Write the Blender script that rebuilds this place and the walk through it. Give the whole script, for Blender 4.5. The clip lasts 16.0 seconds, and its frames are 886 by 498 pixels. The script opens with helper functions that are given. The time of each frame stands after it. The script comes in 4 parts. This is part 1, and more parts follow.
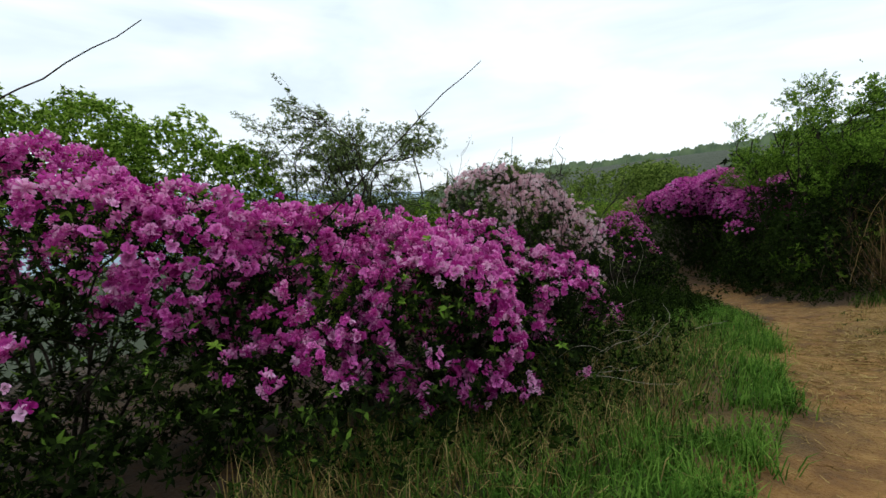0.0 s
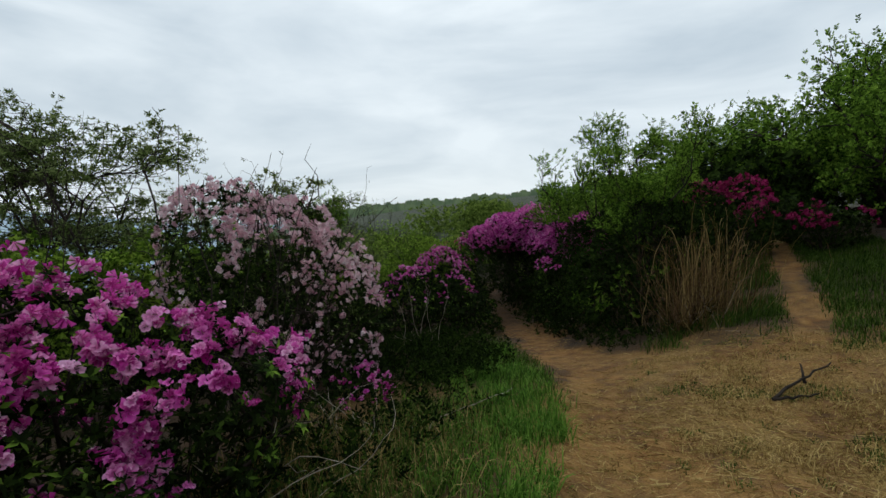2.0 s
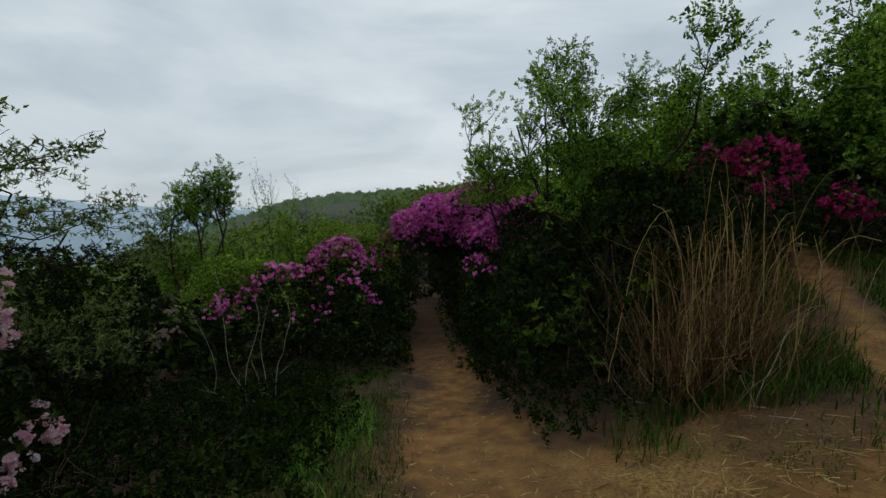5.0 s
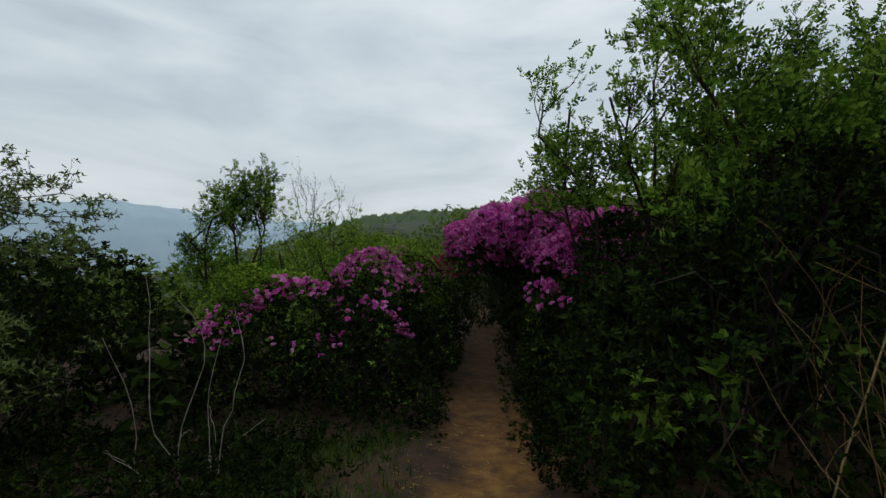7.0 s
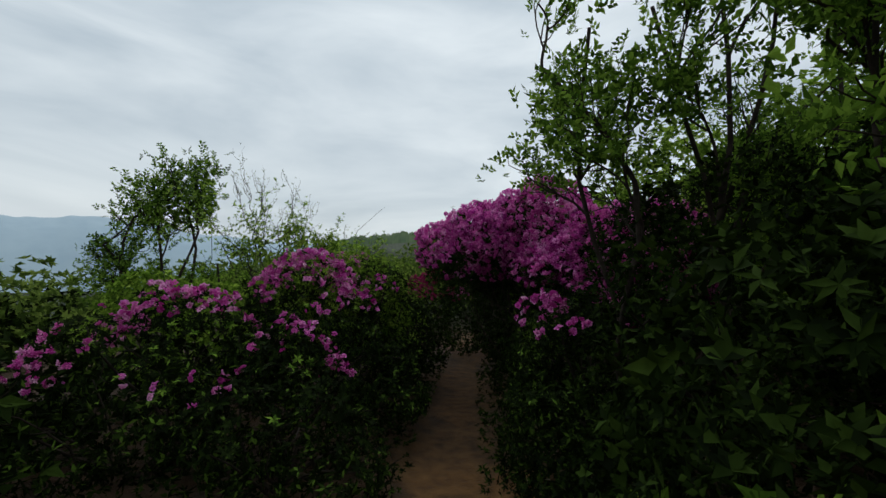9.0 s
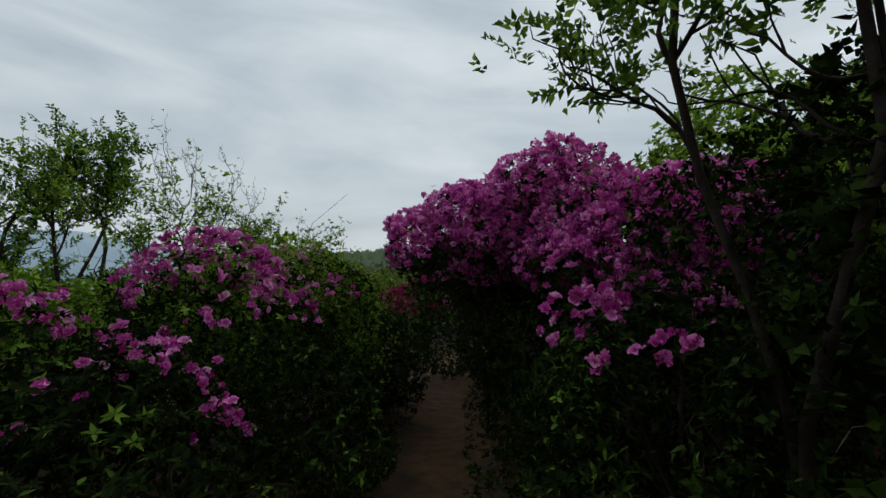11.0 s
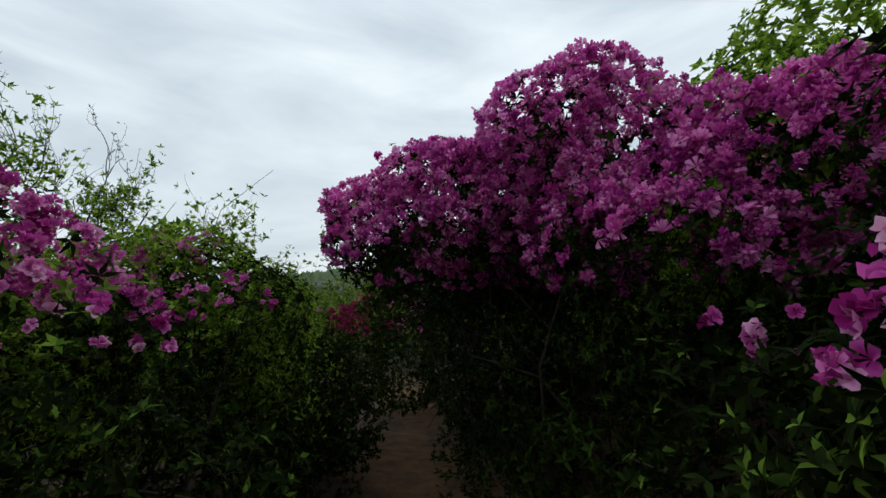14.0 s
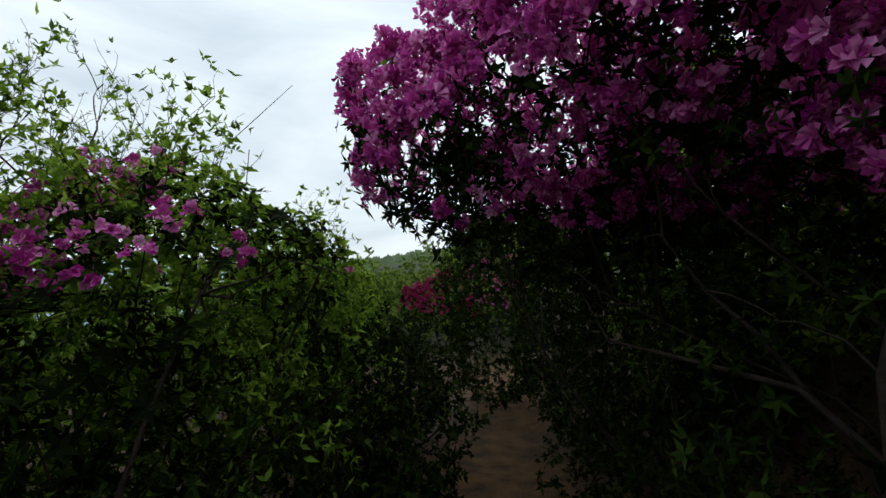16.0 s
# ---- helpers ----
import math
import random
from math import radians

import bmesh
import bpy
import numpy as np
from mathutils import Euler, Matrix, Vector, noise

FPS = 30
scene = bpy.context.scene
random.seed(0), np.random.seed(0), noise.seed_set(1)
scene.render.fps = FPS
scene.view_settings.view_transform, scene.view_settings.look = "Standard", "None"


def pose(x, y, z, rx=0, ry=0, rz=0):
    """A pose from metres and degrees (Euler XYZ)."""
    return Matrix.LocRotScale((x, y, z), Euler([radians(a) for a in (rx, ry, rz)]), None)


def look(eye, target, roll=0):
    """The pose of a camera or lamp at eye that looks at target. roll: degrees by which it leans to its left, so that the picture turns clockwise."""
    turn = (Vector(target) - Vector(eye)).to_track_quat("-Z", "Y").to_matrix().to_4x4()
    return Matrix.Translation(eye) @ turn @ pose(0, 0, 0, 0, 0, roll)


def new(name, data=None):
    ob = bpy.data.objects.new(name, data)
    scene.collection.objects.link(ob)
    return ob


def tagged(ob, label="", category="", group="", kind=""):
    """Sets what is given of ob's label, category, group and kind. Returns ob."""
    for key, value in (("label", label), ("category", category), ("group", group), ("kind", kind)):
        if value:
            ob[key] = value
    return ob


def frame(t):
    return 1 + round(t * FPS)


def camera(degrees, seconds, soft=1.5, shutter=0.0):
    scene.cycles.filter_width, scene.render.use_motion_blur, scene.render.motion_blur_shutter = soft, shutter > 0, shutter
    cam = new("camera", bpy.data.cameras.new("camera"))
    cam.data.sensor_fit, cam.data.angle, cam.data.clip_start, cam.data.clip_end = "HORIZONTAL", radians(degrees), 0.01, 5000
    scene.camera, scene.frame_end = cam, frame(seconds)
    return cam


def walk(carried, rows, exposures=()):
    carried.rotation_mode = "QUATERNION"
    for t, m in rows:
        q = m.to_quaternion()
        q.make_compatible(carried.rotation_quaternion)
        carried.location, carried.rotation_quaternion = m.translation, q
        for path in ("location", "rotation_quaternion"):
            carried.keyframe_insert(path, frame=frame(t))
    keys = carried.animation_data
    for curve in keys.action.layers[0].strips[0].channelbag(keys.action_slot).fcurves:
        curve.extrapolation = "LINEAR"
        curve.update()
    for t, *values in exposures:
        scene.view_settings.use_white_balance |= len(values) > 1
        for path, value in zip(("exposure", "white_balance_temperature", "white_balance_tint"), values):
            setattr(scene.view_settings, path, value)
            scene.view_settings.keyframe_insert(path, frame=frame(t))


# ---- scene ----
cam = camera(89.5, 16.0, soft=1.5)
METRES, EYE, TILT, LEAN, TURN = 12.5, 1.3, -8.0, 2.5, 0.0
ROWS = [
    (0.0, 0.0, 0.0, 0.0, 0.0, -0.0, -0.0),
    (0.5, 0.0182, 0.0263, 0.0021, -5.99, -0.6, 3.64),
    (1.0, 0.0476, 0.0522, 0.0061, -8.41, -0.12, 2.24),
    (1.5, 0.0741, 0.0816, 0.0085, -13.09, 1.98, 1.92),
    (2.0, 0.1108, 0.1106, 0.0105, -17.83, 4.18, 0.86),
    (2.5, 0.1406, 0.1398, 0.0125, -21.7, 2.85, 0.41),
    (3.0, 0.1721, 0.169, 0.0165, -21.67, 2.83, 2.37),
    (3.5, 0.2009, 0.1926, 0.0196, -19.19, 1.66, 0.48),
    (4.0, 0.2285, 0.2248, 0.0234, -21.47, 3.03, 0.18),
    (6.5, 0.3222, 0.3781, 0.0316, -15.99, 2.92, -1.87),
    (7.0, 0.3348, 0.406, 0.0337, -11.92, 5.31, -3.58),
    (7.5, 0.3443, 0.4386, 0.0324, -13.18, 5.99, -3.01),
    (8.0, 0.3591, 0.4646, 0.033, -13.13, 9.03, -2.41),
    (8.5, 0.3702, 0.4924, 0.032, -12.73, 8.06, -4.02),
    (11.0, 0.4127, 0.6329, 0.0296, -15.44, 10.75, -4.41),
    (11.5, 0.4187, 0.6578, 0.0278, -15.4, 9.6, -2.0),
    (12.0, 0.4263, 0.6762, 0.0258, -16.44, 10.52, -3.51),
    (12.5, 0.4259, 0.6935, 0.0256, -18.92, 11.69, -2.58),
    (13.0, 0.4285, 0.7058, 0.0302, -20.27, 12.87, -3.04),
    (13.5, 0.4357, 0.721, 0.033, -19.75, 12.04, -1.21),
    (14.0, 0.4371, 0.7425, 0.0322, -21.15, 13.67, -2.68),
    (14.5, 0.444, 0.768, 0.0326, -19.22, 10.78, -1.92),
    (15.0, 0.4528, 0.7917, 0.035, -15.27, 11.23, -2.2),
    (15.5, 0.4567, 0.8207, 0.0334, -13.92, 9.86, -1.72),
    (16.0, 0.4659, 0.8477, 0.0351, -10.84, 10.66, -1.62),
]
EXPOSURES = [(0.0, 0.40), (1.0, 0.23), (2.0, -0.04), (3.5, -0.33), (6.5, -0.32), (8.5, -0.21), (11.0, -0.42), (12.5, -0.10), (14.5, -0.02), (15.0, 0.0), (15.5, 0.06), (16.0, 0.18)]
walk(cam, [(t, pose(0, 0, EYE, TILT, LEAN, TURN) @ pose(METRES * x, METRES * y, METRES * z, 90 + pitch, roll, yaw)) for t, x, y, z, yaw, pitch, roll in ROWS], EXPOSURES)


# ---- sky and sun: a bright overcast day ----
world = bpy.data.worlds.new("overcast_sky")
scene.world = world
world.use_nodes = True
wn, wl = world.node_tree.nodes, world.node_tree.links
wn.clear()


def wnode(kind, **values):
    n = wn.new(kind)
    for key, value in values.items():
        n.inputs[key.replace("_", " ")].default_value = value
    return n


sky = wn.new("ShaderNodeTexSky")
sky.sky_type, sky.sun_disc = "NISHITA", False
sky.sun_elevation, sky.sun_rotation = radians(55), radians(20)
sky_part = wnode("ShaderNodeVectorMath")
sky_part.operation = "SCALE"
sky_part.inputs["Scale"].default_value = 0.055
coords = wn.new("ShaderNodeTexCoord")
stretch = wnode("ShaderNodeMapping")
stretch.inputs["Scale"].default_value = (1.6, 1.2, 5.5)
stretch.inputs["Rotation"].default_value = (0.12, -0.2, 0.5)
billow = wnode("ShaderNodeTexNoise", Scale=1.3, Detail=5.0, Roughness=0.5, Distortion=0.4)
ramp = wn.new("ShaderNodeValToRGB")
ramp.color_ramp.elements[0].position, ramp.color_ramp.elements[0].color = 0.30, (0.54, 0.645, 0.73, 1)
ramp.color_ramp.elements[1].position, ramp.color_ramp.elements[1].color = 0.66, (0.92, 1.01, 1.06, 1)
split = wn.new("ShaderNodeSeparateXYZ")
height_ramp = wn.new("ShaderNodeMapRange")
height_ramp.inputs["From Min"].default_value, height_ramp.inputs["From Max"].default_value = 0.0, 0.75
height_ramp.inputs["To Min"].default_value, height_ramp.inputs["To Max"].default_value = 0.95, 1.15
cloud = wn.new("ShaderNodeVectorMath")
cloud.operation = "SCALE"
mix = wn.new("ShaderNodeMixRGB")
mix.inputs["Fac"].default_value = 0.88
background = wnode("ShaderNodeBackground", Strength=1.0)
wout = wn.new("ShaderNodeOutputWorld")
wl.new(sky.outputs["Color"], sky_part.inputs[0])
wl.new(coords.outputs["Generated"], stretch.inputs["Vector"])
wl.new(stretch.outputs["Vector"], billow.inputs["Vector"])
wl.new(billow.outputs["Fac"], ramp.inputs["Fac"])
wl.new(coords.outputs["Generated"], split.inputs["Vector"])
wl.new(split.outputs["Z"], height_ramp.inputs["Value"])
wl.new(ramp.outputs["Color"], cloud.inputs[0])
wl.new(height_ramp.outputs["Result"], cloud.inputs["Scale"])
wl.new(sky_part.outputs["Vector"], mix.inputs["Color1"])
wl.new(cloud.outputs["Vector"], mix.inputs["Color2"])
wl.new(mix.outputs["Color"], background.inputs["Color"])
wl.new(background.outputs["Background"], wout.inputs["Surface"])

sun_data = bpy.data.lights.new("sun", "SUN")
sun_data.energy, sun_data.angle, sun_data.color = 0.4, radians(25), (1.0, 0.97, 0.92)
sun = new("sun", sun_data)
sun.matrix_world = look((6, 12, 20), (0, 0, 0))

# ---- materials ----


class Nodes:
    """A small helper round one node material."""

    def __init__(self, name):
        self.m = bpy.data.materials.new(name)
        self.m.use_nodes = True
        self.t = self.m.node_tree
        self.bsdf = self.t.nodes["Principled BSDF"]
        self.out = self.t.nodes["Material Output"]

    def add(self, kind, **values):
        n = self.t.nodes.new(kind)
        for key, value in values.items():
            n.inputs[key.replace("_", " ")].default_value = value
        return n

    def link(self, a, b):
        self.t.links.new(a, b)

    def ramp(self, fac, stops):
        r = self.add("ShaderNodeValToRGB")
        while len(r.color_ramp.elements) < len(stops):
            r.color_ramp.elements.new(0.5)
        for e, (p, c) in zip(r.color_ramp.elements, stops):
            e.position, e.color = p, (*c, 1)
        self.link(fac, r.inputs["Fac"])
        return r.outputs["Color"]

    def noise(self, scale, detail=3.0):
        c = self.add("ShaderNodeNewGeometry")
        n = self.add("ShaderNodeTexNoise", Scale=scale, Detail=detail)
        self.link(c.outputs["Position"], n.inputs["Vector"])
        return n.outputs["Fac"]

    def blend(self, fac, a, b, how="MIX"):
        n = self.add("ShaderNodeMixRGB")
        n.blend_type = how
        for socket, value in (("Fac", fac), ("Color1", a), ("Color2", b)):
            if isinstance(value, (int, float)):
                n.inputs[socket].default_value = value
            elif isinstance(value, tuple):
                n.inputs[socket].default_value = (*value, 1)
            else:
                self.link(value, n.inputs[socket])
        return n.outputs["Color"]

    def bump(self, fac, strength, distance=0.02):
        b = self.add("ShaderNodeBump", Strength=strength, Distance=distance)
        self.link(fac, b.inputs["Height"])
        self.link(b.outputs["Normal"], self.bsdf.inputs["Normal"])


def leafy(name, stops, rough=0.7, thin=0.25, patch=1.6, edge=None):
    """A thin leaf or petal: a colour for each piece, drifting over the plant, and light that comes through it."""
    n = Nodes(name)
    g = n.add("ShaderNodeNewGeometry")
    o = n.add("ShaderNodeObjectInfo")
    s = n.add("ShaderNodeMath")
    s.operation = "ADD"
    n.link(g.outputs["Random Per Island"], s.inputs[0])
    n.link(o.outputs["Random"], s.inputs[1])
    f = n.add("ShaderNodeMath")
    f.operation = "FRACT"
    n.link(s.outputs[0], f.inputs[0])
    drift = n.noise(patch)
    w = n.add("ShaderNodeMath")
    w.operation = "MULTIPLY_ADD"
    n.link(drift, w.inputs[0])
    w.inputs[1].default_value = 0.7
    half = n.add("ShaderNodeMath")
    half.operation = "MULTIPLY_ADD"
    n.link(f.outputs[0], half.inputs[0])
    half.inputs[1].default_value, half.inputs[2].default_value = 0.85, -0.27
    n.link(half.outputs[0], w.inputs[2])
    color = n.ramp(w.outputs[0], stops)
    color = n.blend(0.35, color, n.ramp(n.noise(60.0), [(0.3, (0.55, 0.55, 0.55)), (0.7, (1.3, 1.3, 1.3))]), "MULTIPLY")
    if edge:
        rim = n.add("ShaderNodeAttribute")
        rim.attribute_name = "rim"
        pale = n.add("ShaderNodeMath")
        pale.operation = "MULTIPLY"
        n.link(rim.outputs["Fac"], pale.inputs[0])
        spread = n.add("ShaderNodeMath")
        spread.operation = "MULTIPLY"
        n.link(f.outputs[0], spread.inputs[0])
        spread.inputs[1].default_value = 0.42
        n.link(spread.outputs[0], pale.inputs[1])
        color = n.blend(pale.outputs[0], color, edge)
        throat = n.add("ShaderNodeMapRange", From_Min=0.0, From_Max=0.65, To_Min=0.55, To_Max=0.0)
        n.link(rim.outputs["Fac"], throat.inputs["Value"])
        color = n.blend(throat.outputs["Result"], color, (0.38, 0.012, 0.20))
    n.link(color, n.bsdf.inputs["Base Color"])
    n.bsdf.inputs["Roughness"].default_value = rough
    n.bsdf.inputs["Specular IOR Level"].default_value = 0.03
    tr = n.add("ShaderNodeBsdfTranslucent")
    n.link(color, tr.inputs["Color"])
    m = n.add("ShaderNodeMixShader")
    m.inputs["Fac"].default_value = thin
    n.link(n.bsdf.outputs["BSDF"], m.inputs[1])
    n.link(tr.outputs["BSDF"], m.inputs[2])
    n.link(m.outputs["Shader"], n.out.inputs["Surface"])
    return n.m


def woody(name, dark, light, scale=14.0):
    n = Nodes(name)
    color = n.ramp(n.noise(scale, 5.0), [(0.3, dark), (0.7, light)])
    n.link(color, n.bsdf.inputs["Base Color"])
    n.bsdf.inputs["Roughness"].default_value = 0.85
    n.bsdf.inputs["Specular IOR Level"].default_value = 0.12
    n.bump(n.noise(scale * 6), 0.5, 0.01)
    return n.m


PETAL_MAGENTA = leafy("petal_magenta", [(0.1, (0.36, 0.012, 0.19)), (0.42, (0.72, 0.060, 0.45)), (0.68, (0.87, 0.20, 0.61)), (0.92, (0.95, 0.55, 0.77))], 0.6, 0.36, edge=(0.95, 0.60, 0.82))
PETAL_ROSE = leafy("petal_rose", [(0.1, (0.30, 0.010, 0.16)), (0.45, (0.62, 0.040, 0.40)), (0.72, (0.82, 0.17, 0.58)), (0.95, (0.92, 0.48, 0.72))], 0.6, 0.35, edge=(0.93, 0.58, 0.76))
PETAL_VIOLET = leafy("petal_violet", [(0.1, (0.34, 0.012, 0.24)), (0.45, (0.72, 0.058, 0.46)), (0.72, (0.88, 0.20, 0.63)), (0.95, (0.95, 0.50, 0.80))], 0.6, 0.40, edge=(0.95, 0.55, 0.83))
LEAF_LIME = leafy("leaf_lime_green", [(0.1, (0.045, 0.09, 0.010)), (0.5, (0.14, 0.25, 0.025)), (0.9, (0.38, 0.54, 0.075))], thin=0.62)
PETAL_PALE = leafy("petal_pale_pink", [(0.1, (0.60, 0.32, 0.39)), (0.5, (0.79, 0.55, 0.59)), (0.9, (0.90, 0.77, 0.79))], 0.6, 0.4)
PETAL_RED = leafy("petal_crimson", [(0.1, (0.15, 0.006, 0.045)), (0.5, (0.34, 0.018, 0.115)), (0.9, (0.54, 0.075, 0.23))], 0.6, 0.4)
# Near-black leaf greens, below real leaf tones: deep shrub shade put into colour.
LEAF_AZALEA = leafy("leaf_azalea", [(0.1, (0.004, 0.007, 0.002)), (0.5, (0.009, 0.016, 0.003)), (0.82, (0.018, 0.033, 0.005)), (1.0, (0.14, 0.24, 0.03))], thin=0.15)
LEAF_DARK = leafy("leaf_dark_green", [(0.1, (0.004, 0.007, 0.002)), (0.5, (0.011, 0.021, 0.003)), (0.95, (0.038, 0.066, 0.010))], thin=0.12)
LEAF_FRESH = leafy("leaf_spring_green", [(0.1, (0.025, 0.055, 0.008)), (0.5, (0.09, 0.175, 0.018)), (0.9, (0.25, 0.40, 0.05))], thin=0.45)
LEAF_PALE = leafy("leaf_pale_sprout", [(0.1, (0.07, 0.11, 0.03)), (0.5, (0.16, 0.23, 0.07)), (0.9, (0.34, 0.40, 0.20))])
LEAF_MEADOW = leafy("leaf_meadow_green", [(0.1, (0.04, 0.07, 0.012)), (0.5, (0.11, 0.17, 0.028)), (0.9, (0.26, 0.34, 0.07))], thin=0.5)
LEAF_OPENING = leafy("leaf_opening_bud", [(0.1, (0.04, 0.06, 0.015)), (0.5, (0.11, 0.16, 0.04)), (0.9, (0.26, 0.32, 0.11))], thin=0.4)
GRASS_GREEN = leafy("grass_green", [(0.1, (0.025, 0.058, 0.008)), (0.5, (0.075, 0.18, 0.020)), (0.9, (0.19, 0.33, 0.05))], 0.6, 0.3, 2.5)
# Darker copy of grass_green for weeds, and for grass with shade put into colour.
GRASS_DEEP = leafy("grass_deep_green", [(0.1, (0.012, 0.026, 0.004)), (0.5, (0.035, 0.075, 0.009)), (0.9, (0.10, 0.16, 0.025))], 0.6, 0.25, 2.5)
GRASS_DRY = leafy("grass_dry", [(0.1, (0.08, 0.047, 0.015)), (0.5, (0.22, 0.145, 0.048)), (0.9, (0.46, 0.34, 0.14))], 0.8, 0.2, 2.5)
GRASS_RUSSET = leafy("grass_russet", [(0.1, (0.035, 0.017, 0.009)), (0.5, (0.105, 0.058, 0.028)), (0.9, (0.26, 0.17, 0.09))], 0.8, 0.15, 2.5)
STRAW = leafy("straw", [(0.1, (0.14, 0.078, 0.024)), (0.5, (0.30, 0.20, 0.065)), (0.9, (0.52, 0.38, 0.15))], 0.8, 0.1, 2.5)
BARK_DARK = woody("bark_dark", (0.014, 0.010, 0.008), (0.05, 0.038, 0.029))
BARK_PALE = woody("bark_pale_dead", (0.20, 0.16, 0.12), (0.46, 0.40, 0.33))
BARK_BROWN = woody("bark_brown", (0.05, 0.032, 0.022), (0.15, 0.10, 0.07))


def ground_material():
    n = Nodes("trail_soil")
    a = n.add("ShaderNodeAttribute")
    a.attribute_name = "cover"
    sep = n.add("ShaderNodeSeparateColor")
    n.link(a.outputs["Color"], sep.inputs["Color"])
    fine, mid, wide = n.noise(55.0, 6.0), n.noise(7.0, 5.0), n.noise(1.1, 4.0)
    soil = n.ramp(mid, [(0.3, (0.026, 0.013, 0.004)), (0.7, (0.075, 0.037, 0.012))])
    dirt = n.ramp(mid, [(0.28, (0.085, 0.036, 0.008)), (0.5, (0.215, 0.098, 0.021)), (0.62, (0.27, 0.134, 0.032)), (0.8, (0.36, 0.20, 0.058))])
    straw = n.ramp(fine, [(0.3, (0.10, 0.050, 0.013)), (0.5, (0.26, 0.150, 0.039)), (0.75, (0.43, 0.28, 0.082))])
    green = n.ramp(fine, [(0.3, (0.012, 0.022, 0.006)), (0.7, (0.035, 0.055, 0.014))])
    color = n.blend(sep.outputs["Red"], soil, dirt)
    patchy = n.add("ShaderNodeMath")
    patchy.operation = "MULTIPLY"
    n.link(sep.outputs["Green"], patchy.inputs[0])
    n.link(n.ramp(n.noise(2.4, 6.0), [(0.38, (0.1, 0.1, 0.1)), (0.58, (1, 1, 1))]), patchy.inputs[1])
    color = n.blend(patchy.outputs[0], color, straw)
    color = n.blend(sep.outputs["Blue"], color, green)
    color = n.blend(0.5, color, n.ramp(wide, [(0.3, (0.6, 0.6, 0.6)), (0.7, (1.25, 1.2, 1.15))]), "MULTIPLY")
    n.link(color, n.bsdf.inputs["Base Color"])
    n.bsdf.inputs["Roughness"].default_value = 0.95
    n.bump(n.blend(0.5, fine, mid), 1.0, 0.05)
    return n.m


SOIL = ground_material()


def hazy(name, low, high, scale):
    n = Nodes(name)
    n.link(n.ramp(n.noise(scale, 5.0), [(0.35, low), (0.65, high)]), n.bsdf.inputs["Base Color"])
    n.bsdf.inputs["Roughness"].default_value = 1.0
    return n.m


# Distance haze is painted into these base colours, strongest on the far mountain.
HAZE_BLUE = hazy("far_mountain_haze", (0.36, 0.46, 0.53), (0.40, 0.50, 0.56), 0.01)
RIDGE_GREEN = hazy("wooded_ridge", (0.05, 0.085, 0.04), (0.10, 0.14, 0.06), 0.3)

# ---- mesh helpers ----
rng = np.random.default_rng(7)


def mesh_from(name, verts, faces, material, smooth=False, rim=None):
    """A mesh from an array of corners and a list of arrays of faces, each of one size."""
    me = bpy.data.meshes.new(name)
    verts = np.asarray(verts, dtype=np.float32)
    faces = [np.asarray(f, dtype=np.int32) for f in faces if len(f)]
    me.vertices.add(len(verts))
    me.vertices.foreach_set("co", verts.ravel())
    loops = np.concatenate([f.ravel() for f in faces])
    sizes = np.concatenate([np.full(len(f), f.shape[1], dtype=np.int32) for f in faces])
    me.loops.add(len(loops))
    me.loops.foreach_set("vertex_index", loops)
    me.polygons.add(len(sizes))
    me.polygons.foreach_set("loop_start", np.concatenate([[0], np.cumsum(sizes)[:-1]]).astype(np.int32))
    me.polygons.foreach_set("use_smooth", np.full(len(sizes), smooth))
    me.update(calc_edges=True)
    if rim is not None:
        me.attributes.new("rim", "FLOAT", "POINT").data.foreach_set("value", np.asarray(rim, dtype=np.float32))
    me.materials.append(material)
    return me


def part(name, me, parent, label="", kind=""):
    ob = new(name, me)
    ob.parent = parent
    return tagged(ob, label, kind=kind)


def thing(name, x, y, z, label, category, group="", kind=""):
    ob = new(name)
    ob.location = (x, y, z)
    ob.empty_display_size = 0.2
    return tagged(ob, label, category, group, kind)


def frames_to(normals, spin=None):
    """Rotation matrices that turn +z to each normal, with a random spin."""
    n = normals / np.maximum(np.linalg.norm(normals, axis=1, keepdims=True), 1e-9)
    a = np.where(np.abs(n[:, 2:3]) < 0.9, np.array([[0, 0, 1.0]]), np.array([[1.0, 0, 0]]))
    u = np.cross(a, n)
    u /= np.linalg.norm(u, axis=1, keepdims=True)
    v = np.cross(n, u)
    s = rng.uniform(0, 2 * np.pi, len(n)) if spin is None else spin
    c, d = np.cos(s)[:, None], np.sin(s)[:, None]
    return np.stack([u * c + v * d, v * c - u * d, n], axis=2)


def strew(templates, places, mats, sizes):
    """Copies of the templates (corners, faces), joined: each at a place, turned and sized."""
    vs, fs, rims, base = [], [], [], 0
    pick = rng.integers(0, len(templates), len(places))
    for k, (tv, tf, *rim) in enumerate(templates):
        i = np.nonzero(pick == k)[0]
        if not len(i):
            continue
        v = np.einsum("nij,kj->nki", mats[i], tv) * sizes[i, None, None] + places[i, None, :]
        f = tf[None] + (base + np.arange(len(i)) * len(tv))[:, None, None]
        vs.append(v.reshape(-1, 3))
        fs.append(f.reshape(-1, tf.shape[1]))
        base += len(i) * len(tv)
        if rim:
            rims.append(np.tile(rim[0], len(i)))
    if rims:
        return np.concatenate(vs), [np.concatenate(fs)], np.concatenate(rims)
    return np.concatenate(vs), [np.concatenate(fs)]


